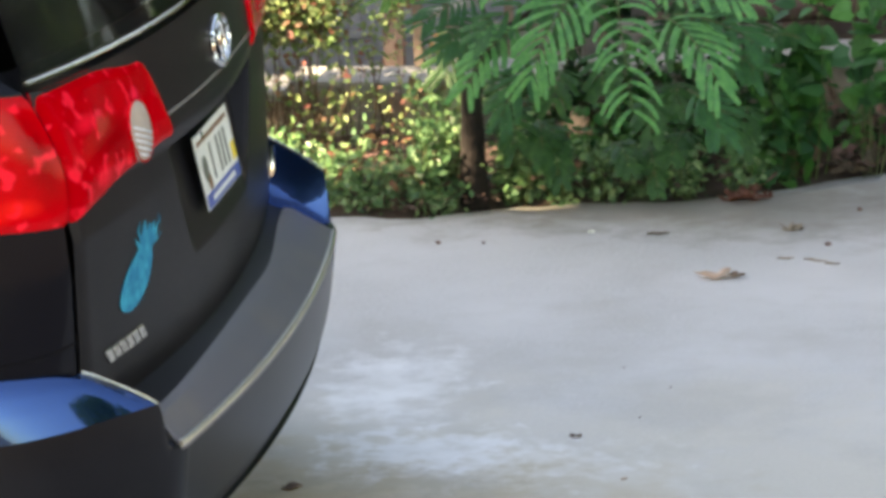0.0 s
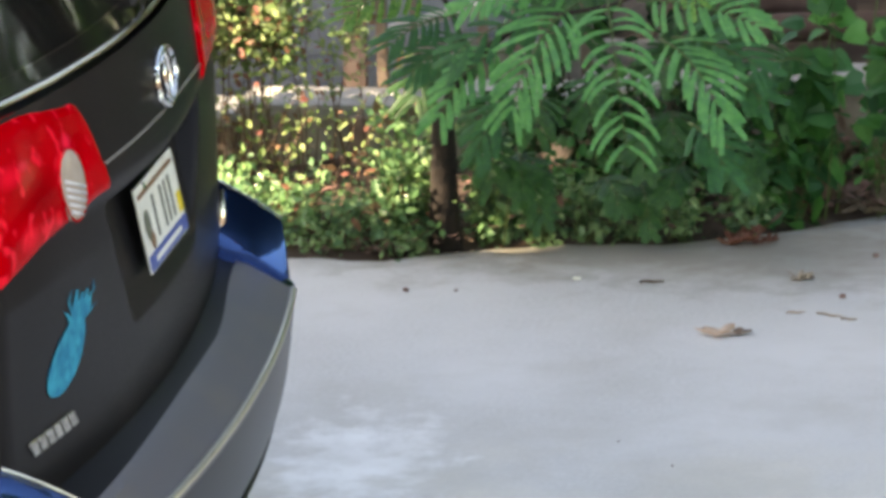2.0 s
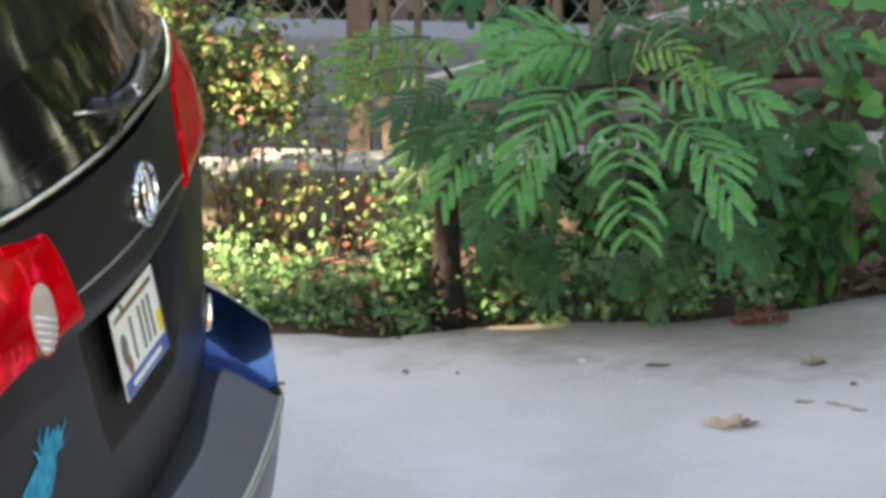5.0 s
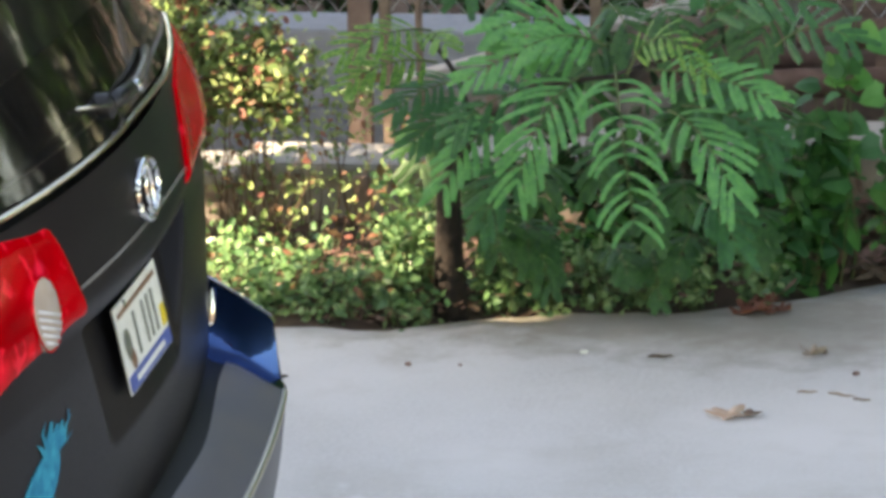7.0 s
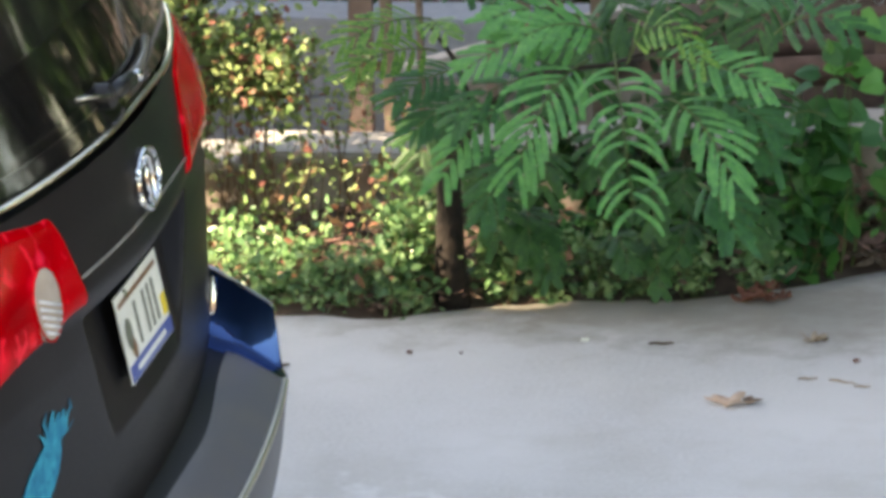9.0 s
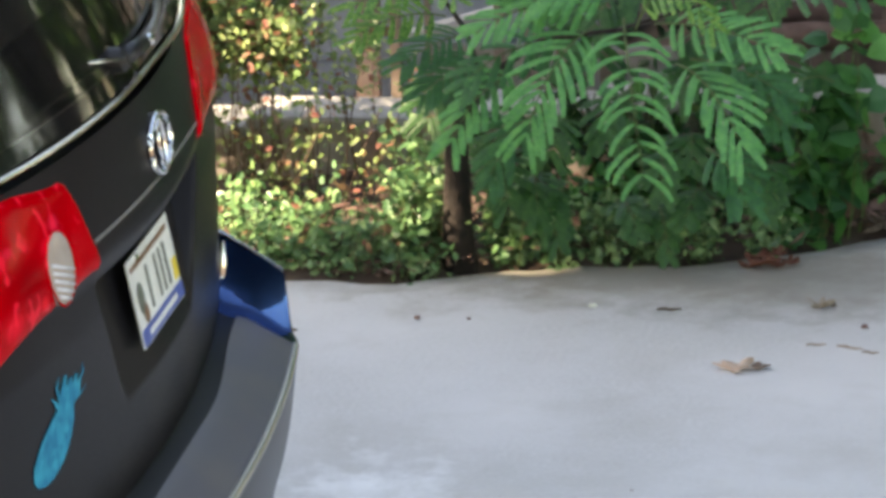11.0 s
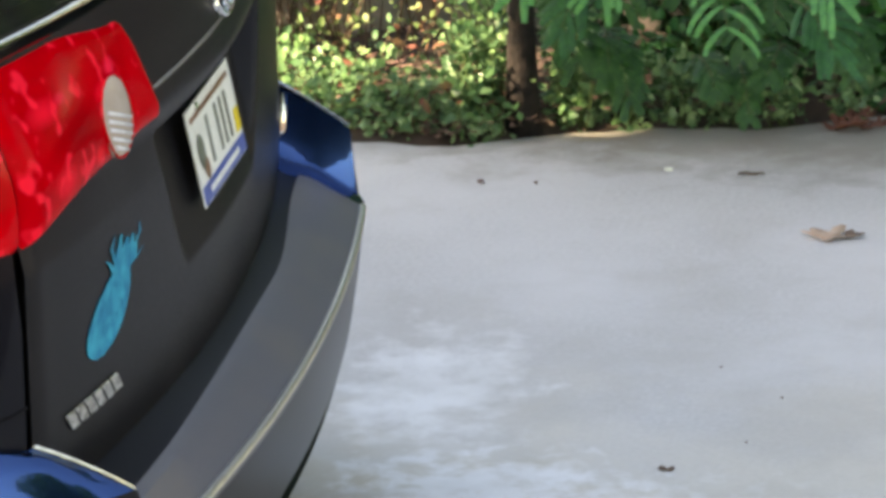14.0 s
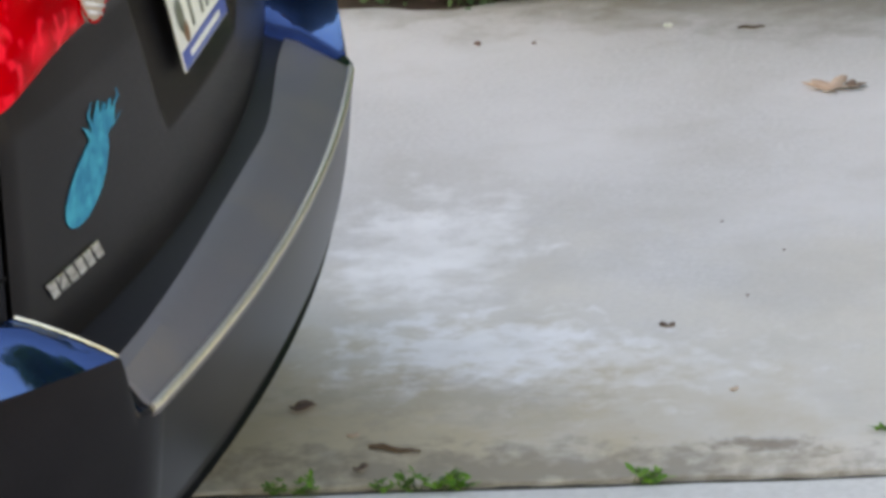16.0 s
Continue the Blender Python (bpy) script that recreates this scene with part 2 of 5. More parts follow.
M_PLATE_BLUE = mat("plate_blue", (0.05, 0.09, 0.33), (0.07, 0.12, 0.40), 60, 0.35)
M_PLATE_DARK = mat("plate_dark", (0.11, 0.13, 0.10), (0.18, 0.19, 0.15), 60, 0.4)
M_PLATE_BROWN = mat("plate_brown", (0.16, 0.07, 0.03), (0.28, 0.14, 0.07), 80, 0.4)
M_PLATE_YELLOW = mat("plate_yellow", (0.75, 0.55, 0.02), (0.8, 0.6, 0.04), 60, 0.4)
M_STICKER = mat("sticker", (0.001, 0.15, 0.27), (0.002, 0.22, 0.36), 70, 0.4, big=(0.004, 0.32, 0.46), big_scale=34, ior=1.08)
# one mimosa leaf in three tones; the two darker ones have shade painted in
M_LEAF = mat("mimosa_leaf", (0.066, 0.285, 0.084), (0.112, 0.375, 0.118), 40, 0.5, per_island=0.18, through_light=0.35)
M_LEAF_SHADED = mat("shaded_leaf", (0.017, 0.088, 0.020), (0.032, 0.128, 0.031), 40, 0.5, per_island=0.25, through_light=0.3)
M_LEAF_HALFSHADE = mat("halfshade_leaf", (0.020, 0.118, 0.038), (0.034, 0.160, 0.054), 40, 0.5, per_island=0.2, through_light=0.33)
M_LEAF_DARK = mat("dark_leaf", (0.012, 0.055, 0.014), (0.025, 0.09, 0.022), 30, 0.5, per_island=0.5, through_light=0.25)
M_LEAF_NEW = mat("young_leaf", (0.085, 0.24, 0.045), (0.14, 0.32, 0.07), 40, 0.4, per_island=0.45, through_light=0.4)
M_LEAF_SHRUB = mat("shrub_leaf", (0.15, 0.265, 0.075), (0.36, 0.45, 0.23), 30, 0.20, per_island=0.35, through_light=0.45)
M_LEAF_LOW = mat("low_leaf", (0.09, 0.22, 0.075), (0.22, 0.38, 0.19), 30, 0.3, per_island=0.5, through_light=0.4)
M_LEAF_HEART = mat("heart_leaf", (0.05, 0.23, 0.06), (0.08, 0.29, 0.09), 24, 0.42, per_island=0.3, through_light=0.4)
M_LEAF_VINE = mat("vine_leaf", (0.024, 0.13, 0.034), (0.046, 0.19, 0.052), 30, 0.5, per_island=0.35, through_light=0.35)
M_LEAF_CANOPY = mat("canopy_leaf", (0.03, 0.09, 0.015), (0.06, 0.13, 0.025), 5, 0.5, per_island=0.4, through_light=0.3)
M_STEM = mat("green_stem", (0.05, 0.09, 0.025), (0.08, 0.12, 0.04), 40, 0.6)
M_TWIG = mat("brown_twig", (0.07, 0.045, 0.03), (0.12, 0.08, 0.05), 40, 0.8)
M_DRY = mat("dry_leaf", (0.50, 0.31, 0.23), (0.68, 0.49, 0.39), 60, 0.8, per_object=0.2, bump=0.3)
M_DRY_GREY = mat("grey_dry_leaf", (0.24, 0.185, 0.14), (0.36, 0.29, 0.22), 60, 0.8, bump=0.3)
M_RUST = mat("rust_leaf", (0.105, 0.036, 0.020), (0.20, 0.078, 0.044), 60, 0.8, per_island=0.4, bump=0.3)
M_RUSSET = mat("russet_leaf", (0.16, 0.08, 0.045), (0.28, 0.15, 0.09), 40, 0.5, per_island=0.5, through_light=0.4)
M_LITTER = mat("litter", (0.07, 0.045, 0.032), (0.17, 0.118, 0.086), 50, 0.9, per_island=0.6)
M_WEED = mat("weed_leaf", (0.06, 0.20, 0.02), (0.11, 0.28, 0.03), 40, 0.5, per_island=0.3, through_light=0.3)
M_CHIP = mat("pale_chip", (0.62, 0.66, 0.58), (0.75, 0.78, 0.70), 80, 0.7)


# ---------------------------------------------------------------- builders
def mesh_object(name, verts, faces, material, parent=None, label="", smooth=False):
    me = bpy.data.meshes.new(name)
    me.from_pydata([tuple(v) for v in verts], [], faces)
    me.materials.append(material)
    if smooth:
        for p in me.polygons:
            p.use_smooth = True
    me.update()
    ob = new(name, me)
    if parent:
        ob.parent = parent
    if label:
        ob["label"] = label
    return ob


def part(name, bm, material, parent=None, label="", smooth=False):
    """Links a bmesh as one mesh object under a thing or a part."""
    me = bpy.data.meshes.new(name)
    bm.normal_update()
    bm.to_mesh(me)
    bm.free()
    me.materials.append(material)
    if smooth:
        for p in me.polygons:
            p.use_smooth = True
    ob = new(name, me)
    if parent:
        ob.parent = parent
    if label:
        ob["label"] = label
    return ob


def empty(name, x=0, y=0, z=0):
    ob = new(name)
    ob.location = (x, y, z)
    return ob


def box_bm(size, centre=(0, 0, 0), bevel=0.0, rot=None):
    bm = bmesh.new()
    bmesh.ops.create_cube(bm, size=1.0)
    bmesh.ops.scale(bm, vec=size, verts=bm.verts)
    if bevel:
        bmesh.ops.bevel(bm, geom=list(bm.edges), offset=bevel, segments=2, affect="EDGES")
    if rot:
        bmesh.ops.rotate(bm, verts=bm.verts, matrix=Euler([radians(a) for a in rot]).to_matrix())
    bmesh.ops.translate(bm, vec=centre, verts=bm.verts)
    return bm


def grid(fn, nu, nv):
    """Vertices and quads of the surface fn(u, v), u and v from 0 to 1."""
    vs = [fn(i / (nu - 1), j / (nv - 1)) for i in range(nu) for j in range(nv)]
    fs = [(i * nv + j, (i + 1) * nv + j, (i + 1) * nv + j + 1, i * nv + j + 1) for i in range(nu - 1) for j in range(nv - 1)]
    return vs, fs


def tube(path, radii, sides=8, cap=True):
    """Vertices and faces of a round tube along path."""
    vs, fs = [], []
    path = [Vector(p) for p in path]
    for i, p in enumerate(path):
        d = (path[min(i + 1, len(path) - 1)] - path[max(i - 1, 0)]).normalized()
        a = d.orthogonal().normalized() if abs(d.z) < 0.95 else Vector((1, 0, 0))
        a = (a - d * a.dot(d)).normalized()
        b = d.cross(a)
        r = radii[i] if hasattr(radii, "__len__") else radii
        for k in range(sides):
            w = 2 * math.pi * k / sides
            vs.append(p + (a * math.cos(w) + b * math.sin(w)) * r)
    for i in range(len(path) - 1):
        for k in range(sides):
            fs.append((i * sides + k, i * sides + (k + 1) % sides, (i + 1) * sides + (k + 1) % sides, (i + 1) * sides + k))
    if cap:
        fs.append(tuple(range(sides))[::-1])
        fs.append(tuple(range((len(path) - 1) * sides, len(path) * sides)))
    return vs, fs


class Soup:
    """Many small pieces gathered into one mesh."""

    def __init__(self):
        self.v, self.f = [], []

    def add(self, vs, fs):
        o = len(self.v)
        self.v.extend(vs)
        self.f.extend([tuple(i + o for i in f) for f in fs])

    def leaf(self, base, along, side, length, width, fold=0.15, heart=0.0, droop=0.0):
        """A pointed leaf blade of six quads, folded along its midrib."""
        along, side = along.normalized(), side.normalized()
        up = along.cross(side)
        rows = ((0.0, 0.06 + heart * 0.5), (0.22, 0.42 + heart * 0.35), (0.5, 0.5), (0.78, 0.30), (1.0, 0.02))
        o = len(self.v)
        for s, w in rows:
            c = base + along * (s * length) - Vector((0, 0, 1)) * (droop * s * s * length)
            e = up * (fold * w * width)
            back = along * (-heart * 0.16 * length if s == 0 else 0)
            self.v += [c - side * (w * width) + e + back, c, c + side * (w * width) + e + back]
        for i in range(4):
            a = o + 3 * i
            self.f += [(a, a + 1, a + 4, a + 3), (a + 1, a + 2, a + 5, a + 4)]

    def link(self, name, material, parent=None, label="", smooth=False):
        return mesh_object(name, self.v, self.f, material, parent, label, smooth)


rng = random.Random(11)


def rand_dir(up=0.0):
    while True:
        v = Vector((rng.uniform(-1, 1), rng.uniform(-1, 1), rng.uniform(-1, 1)))
        if 0.05 < v.length < 1:
            v.normalize()
            v.z += up
            return v.normalized()


# ---------------------------------------------------------------- ground and walls
EDGE = ((-6.0, 2.60), (-0.9, 2.66), (-0.36, 2.70), (-0.17, 2.665), (-0.04, 2.74), (0.10, 2.80), (0.28, 2.84), (0.46, 2.86), (0.70, 2.965), (0.86, 3.11), (1.3, 3.3), (6.0, 3.9))


def edge_y(x):
    for (x0, y0), (x1, y1) in zip(EDGE, EDGE[1:]):
        if x <= x1:
            return y0 + (y1 - y0) * (x - x0) / (x1 - x0)
    return EDGE[-1][1]


def joint_y(x):
    return 0.086 + 0.105 * x


def build_ground():
    # one sheet of soil to the horizon, slightly hollow under the slabs
    g = [0.0]
    step = 0.12
    while g[-1] < 900:
        g.append(g[-1] + step)
        if g[-1] > 5:
            step *= 1.5
    xs = [-v for v in reversed(g[1:])] + g
    ys = [v + 2.0 for v in xs]
    vs, fs = [], []
    for x in xs:
        for y in ys:
            z = -0.05
            if y > edge_y(max(-6, min(6, x))) - 0.02 and abs(x) < 12 and y < 9:
                z = -0.003 + 0.026 * noise.noise(Vector((x * 2.3, y * 2.3, 0.3))) + 0.02 * noise.noise(Vector((x * 9, y * 9, 2)))
                z += 0.05 * max(0, min(1, (y - edge_y(max(-6, min(6, x)))) / 0.6))
                z += 0.42 * max(0, min(1, (y - 3.5) / 1.0)) * max(0, min(1, (x - 0.15) / 0.5))
            vs.append((x, y, z))
    n = len(ys)
    for i in range(len(xs) - 1):
        for j in range(n - 1):
            fs.append((i * n + j, (i + 1) * n + j, (i + 1) * n + j + 1, i * n + j + 1))
    ob = mesh_object("ground", vs, fs, M_SOIL, smooth=True)
    tagged(ob, "bare brown soil with leaf litter beyond the driveway", "ground", kind="structure")

    def slab(name, x0, x1, lo, hi, material, label, n=160):
        vs, fs = [], []
        m = 24
        for i in range(n + 1):
            x = x0 + (x1 - x0) * i / n
            a, b = lo(x), hi(x)
            for j in range(m + 1):
                y = a + (b - a) * j / m
                z = 0.0
                if j in (0, m):
                    z = -0.010 - 0.004 * noise.noise(Vector((x * 12, y * 3, 1)))
                vs.append((x, y, z))
            vs.append((x, b, -0.10))
            vs.append((x, a, -0.10))
        k = m + 3
        for i in range(n):
            for j in range(k):
                fs.append((i * k + j, (i + 1) * k + j, (i + 1) * k + (j + 1) % k, i * k + (j + 1) % k))
        fs.append(tuple(range(k)))
        fs.append(tuple(range(n * k, n * k + k))[::-1])
        ob = mesh_object(name, vs, fs, material)
        return tagged(ob, label, "driveway", kind="structure")

    ragged = lambda x: edge_y(x) + 0.012 * noise.noise(Vector((x * 7, 0, 4))) + 0.006 * noise.noise(Vector((x * 25, 1, 4)))
    slab("driveway_slab", -6, 6, lambda x: joint_y(x) + 0.022 + 0.006 * noise.noise(Vector((x * 9, 0, 8))), ragged, M_CONCRETE, "worn pale grey concrete driveway slab with whitish stains")
    slab("driveway_slab_near", -6, 6, lambda x: -2.6, lambda x: joint_y(x) - 0.010, M_SLAB, "pale concrete slab across the dirty joint", n=80)
    # dirt packed into the joint
    vs, fs = grid(lambda u, v: Vector((-6 + 12 * u, joint_y(-6 + 12 * u) - 0.02 + 0.05 * v, -0.018 + 0.006 * noise.noise(Vector((u * 300, v * 5, 0))))), 200, 4)
    tagged(mesh_object("joint_fill", vs, fs, M_JOINT), "dark dirt packed into the joint between slabs", "joint", kind="structure")


build_ground()

LOW_Y, WALL_Y = 3.42, 3.95


def build_walls():
    low = tagged(empty("low_wall", 0, LOW_Y, 0), "low weathered block kerb wall with pale flat coping behind the plants", "wall", kind="structure")
    x = -2.6
    while x < 2.6:
        w = 0.40
        z = 0.208 + 0.06 * x
        part("block", box_bm((w - 0.003, 0.16, 0.20), (x + w / 2, 0.01, z - 0.10 - 0.02), 0.004), M_LOWWALL, low)
        part("coping_stone", box_bm((w - 0.004, 0.20, 0.030), (x + w / 2, 0.0, z), 0.006), M_COPING, low)
        x += w
    wall = tagged(empty("block_wall", 0, WALL_Y, 0), "grey concrete block wall beyond the plants", "wall", kind="structure")
    x = -3.0
    while x < -0.1:
        w = 0.40
        for r in range(2):
            x0 = x + (0.2 if r else 0)
            bw = min(w, 0.16 - x0)
            part("block", box_bm((bw - 0.003, 0.19, 0.188), (x0 + bw / 2, 0, 0.089 + 0.19 * r), 0.004), M_BLOCK, wall)
        x += w
    # sloping kerb that climbs beside the wall
    kerb = tagged(empty("sloping_kerb", 0.2, 3.74, 0), "pale sloping concrete kerb climbing beside the grey wall", "kerb", kind="structure")
    a = math.degrees(math.atan2(0.30, 1.05))
    for i in range(5):
        part("coping_stone", box_bm((0.286, 0.08, 0.018), (0.05 + (i - 1.5) * 0.28, 0, 0.433 + (i - 1.5) * 0.0805), 0.004, (0, -a, 0)), M_COPING, kerb)
    part("kerb_face", box_bm((0.9, 0.05, 0.30), (0.0, 0.03, 0.10), 0.004), M_LOWWALL, kerb)
    # chain-link fence on the wall
    fence = tagged(empty("chain_link_fence", 0, 4.10, 0), "galvanised chain-link fence above the grey wall", "fence", kind="structure")
    wires = Soup()
    for i in range(-46, 46):
        for sg in (-1, 1):
            x0 = i * 0.062
            pts = [Vector((x0 + sg * (k * 0.031), 0.004 * sg * (1 if k % 2 else -1), 0.36 + k * 0.040)) for k in range(15)]
            wires.add(*tube(pts, 0.0022, 4, cap=False))
    wires.link("wire_mesh", M_WIRE, fence)
    vs, fs = tube([(-2.9, 0, 0.93), (2.9, 0, 0.93)], 0.018, 10)
    mesh_object("top_rail", vs, fs, M_WIRE, fence, "", True)
    for x in (-2.4, -0.9, 0.6, 2.1):
        vs, fs = tube([(x, 0.03, 0.0), (x, 0.03, 0.95)], 0.022, 10)
        mesh_object("fence_post", vs, fs, M_WIRE, fence, "", True)


build_walls()


def bank_timber(x, y, z, length, r, tilt):
    # a rough half-buried log across the bank
    pts = [Vector((length * (k / 12 - 0.5), 0.012 * noise.noise(Vector((k * 0.7, x, z))), length * (k / 12 - 0.5) * tilt + 0.010 * noise.noise(Vector((k * 0.6, y, 3))))) for k in range(13)]
    vs, fs = tube(pts, [r * (1 + 0.18 * noise.noise(Vector((k * 1.1, z * 9, 1)))) for k in range(13)], 12)
    ob = mesh_object("timber", vs, fs, M_TIMBER, smooth=True)
    ob.location = (x, y, z)
    tagged(ob, "rough reddish brown timber lying along the soil bank", "timber", "timbers on the bank")


for tx, ty, tz, tl, tr, tt in ((0.86, 3.66, 0.315, 0.62, 0.036, 0.02), (0.98, 3.86, 0.40, 0.70, 0.034, 0.10), (0.62, 3.78, 0.335, 0.40, 0.030, -0.03)):
    bank_timber(tx, ty, tz, tl, tr, tt)


# ---------------------------------------------------------------- the parked van
def hatch_x(y, z):
    """Rear surface of the van: bowed in plan, leaning forward above the window line."""
    a = abs(y) * (1.0 if z < 1.12 else 1.0 + 0.34 * (z - 1.12))
    base = -0.075 - 0.12 * max(0.0, min(0.17, z - 0.95))
    bow = 0.11 + 0.25 * max(0.0, min(0.27, z - 0.85))
    if z > 1.12:
        w = min(1.0, (z - 1.12) / 0.014)
        base -= 0.010 * w + (z - 1.12) * 0.42
        bow += 0.03 * w
    return base - bow * y * y - 0.45 * max(0.0, (a - 0.82) / 0.15) ** 3


def on_hatch(y, z, out=0.0):
    return Vector((hatch_x(y, z) + out, y, z))


def bumper_plan(s):
    """Outline of the bumper in plan; s from -1 (near side) to 1: straight side, round corner, bowed rear."""
    a, sign = abs(s), 1 if s >= 0 else -1
    if a <= 0.6:
        y = 0.74 * a / 0.6
        return 0.05 - 0.09 * y * y, sign * y
    if a <= 0.9:
        w = (a - 0.6) / 0.3 * math.pi / 2
        return 0.0 - 0.36 * (1 - math.cos(w)), sign * (0.74 + 0.225 * math.sin(w))
    return -0.36 - (a - 0.9) / 0.1 * 0.42, sign * 0.965


def smooth01(t):
    t = max(0.0, min(1.0, t))
    return t * t * (3 - 2 * t)


def build_van():
    van = tagged(empty("van", -2.4, 0, 0), "dark navy minivan parked with its rear to the driveway", "minivan")
    inv = Matrix.Translation((2.4, 0, 0))

    def put(name, vs, fs, material, parent=van, label="", smooth=True, thick=0.0, bevel=0.0):
        ob = mesh_object(name, vs, fs, material, parent, label, smooth)
        ob.matrix_parent_inverse = inv if parent == van else Matrix.Identity(4)
        if smooth:
            ob.data.set_sharp_from_angle(angle=radians(32))
        if thick:
            s = ob.modifiers.new("thick", "SOLIDIFY")
            s.thickness, s.offset = thick, -1
        if bevel:
            s = ob.modifiers.new("bevel", "BEVEL")
            s.width, s.segments = bevel, 2
        return ob

    # painted shell: side walls, shoulders and roof as stacked outlines open at the back
    def outline(z):
        if z <= 1.12:
            w = 0.965 - 0.02 * ((z - 0.75) / 0.4) ** 2
        else:
            w = 0.945 - (z - 1.12) * 0.34 - 0.25 * max(0, z - 1.62)
        front = -5.0 + (0.25 * (z - 0.3) if z < 1.0 else 0.2 + (z - 1.0) * 2.6)
        pts = []
        y1 = 0.868 / (1.0 if z < 1.12 else 1.0 + 0.34 * (z - 1.12))
        xc = hatch_x(w, z)
        for i in range(11):
            a = i / 10
            x = front + (xc - front) * a
            pts.append((x, -w * (1 - 0.22 * (1 - a) ** 4)))
        for i in range(1, 13):
            f = 1 - (1 - i / 12) ** 2
            y = w + (y1 - w) * f
            pts.append((hatch_x(y, z), -y))
        pts.append((hatch_x(y1, z) - 0.05, -y1 + 0.002))
        return pts

    zs = [0.30, 0.42, 0.55, 0.66, 0.78, 0.90, 1.02, 1.12, 1.14, 1.30, 1.46, 1.60, 1.68, 1.72]
    for side in (1, -1):
        rings = [[(x, y * side, z) for x, y in outline(z)] for z in zs]
        n = len(rings[0])
        vs = [v for r in rings for v in r]
        fs = [(i * n + j, i * n + j + 1, (i + 1) * n + j + 1, (i + 1) * n + j) for i in range(len(zs) - 1) for j in range(n - 1)]
        put("side_panel", vs, fs, M_PAINT)
    # roof and floor
    vs, fs = grid(lambda u, v: Vector((-3.3 + 2.95 * u, (v * 2 - 1) * 0.74, 1.74 - 0.05 * (v * 2 - 1) ** 2 - 0.04 * (u * 2 - 1) ** 4)), 16, 12)
    put("roof", vs, fs, M_PAINT, thick=0.02)
    vs, fs = grid(lambda u, v: Vector((-4.9 + 4.7 * u, (v * 2 - 1) * 0.9, 0.27)), 4, 4)
    put("floor_pan", vs, fs, M_BLACK, thick=0.03)
    vs, fs = grid(lambda u, v: Vector((-4.98 + 2.0 * u, (v * 2 - 1) * (0.76 + 0.18 * u), 0.62 + 0.55 * math.sin(u * 1.4) - 0.06 * (v * 2 - 1) ** 2)), 12, 10)
    put("bonnet", vs, fs, M_PAINT, thick=0.02)
    vs, fs = grid(lambda u, v: Vector((-5.0 + 0.04 * v, (u * 2 - 1) * 0.76, 0.28 + 0.36 * v)), 10, 5)
    put("front_bumper", vs, fs, M_PAINT, thick=0.02)
    vs, fs = grid(lambda u, v: Vector((-3.3 - 0.75 * (1 - v), (u * 2 - 1) * (0.72 + 0.14 * (1 - v)), 1.16 + 0.56 * v)), 8, 6)
    put("windscreen", vs, fs, M_GLASS)
    # dark rear jamb and cabin seen through the glass
    vs, fs = grid(lambda u, v: Vector((hatch_x((u * 2 - 1) * 0.86, 0.30 + 0.84 * v) - 0.05, (u * 2 - 1) * 0.86, 0.30 + 0.84 * v)), 20, 8)
    put("rear_jamb", vs, fs, M_BLACK, thick=0.02)
    vs, fs = grid(lambda u, v: Vector((-1.1 - 0.08 * v, (u * 2 - 1) * 0.66, 0.5 + 0.85 * v)), 4, 4)
    put("rear_seat", vs, fs, M_DARK, thick=0.12, bevel=0.03)
    # added screen that keeps bright outdoors from showing through the cabin
    vs, fs = grid(lambda u, v: Vector((-0.62 - 0.30 * v, (u * 2 - 1) * 0.84, 1.05 + 0.66 * v)), 6, 6)
    put("cabin_screen", vs, fs, M_DARK, label="dark screen added to close the view behind the rear glass", thick=0.01)
    for y in (-0.38, 0.0, 0.38):
        bm = box_bm((0.10, 0.24, 0.17), (-1.16, y, 1.44), 0.03)
        ob = part("headrest", bm, M_DARK, van, smooth=True)
        ob.matrix_parent_inverse = inv
    for sx in (-3.95, -0.92):
        for sy in (-1, 1):
            vs, fs = tube([(sx, sy * 0.93, 0.34), (sx, sy * 0.72, 0.34)], 0.335, 28)
            w = put("wheel", vs, fs, M_RUBBER, smooth=False)
            vs, fs = tube([(sx, sy * 0.936, 0.34), (sx, sy * 0.90, 0.34)], 0.21, 20)
            r = mesh_object("rim", vs, fs, M_CHROME, w, "silver alloy rim")

    # tailgate panel with the plate recess
    def recess(y, z):
        e = 0.255 + 0.55 * (z - 0.684)
        a = smooth01((e + 0.012 - abs(y)) / 0.030)
        lo = max(0.0, min(1.0, (z - 0.672) / 0.20))
        hi = smooth01((0.908 - z) / 0.006)
        return 0.050 * a * lo * hi

    ys = [-0.862 + 1.724 * i / 300 for i in range(301)]
    tz = [0.515, 0.53, 0.56, 0.59] + [0.62 + 0.5 * i / 90 for i in range(91)]

    def bulge(y, z):
        # upper panel stands proud above the plate, with a crease that runs to the lamps
        crease = 0.936 + 0.03 * (abs(y) / 0.8)
        up = smooth01((z - (crease - 0.045)) / 0.04) * (0.004 + 0.004 * (1 - abs(y)))
        lip = -0.003 * smooth01((0.58 - z) / 0.06)
        return up + lip

    vs = [on_hatch(y, z, bulge(y, z) - recess(y, z)) for y in ys for z in tz]
    n = len(tz)
    fs = [(i * n + j, (i + 1) * n + j, (i + 1) * n + j + 1, i * n + j + 1) for i in range(len(ys) - 1) for j in range(n - 1)]
    gate = put("tailgate", vs, fs, M_DUSTY, label="dusty navy tailgate panel")
    # fine pale bead painting the crease highlight along the foot of the upper panel
    crease_path = [on_hatch(yy, 0.972 - 0.13 * max(0.0, yy - 0.05) ** 2, 0.007) for yy in [-0.385 + 0.93 * i / 40 for i in range(41)]]
    vs, fs = tube(crease_path, 0.0026, 6)
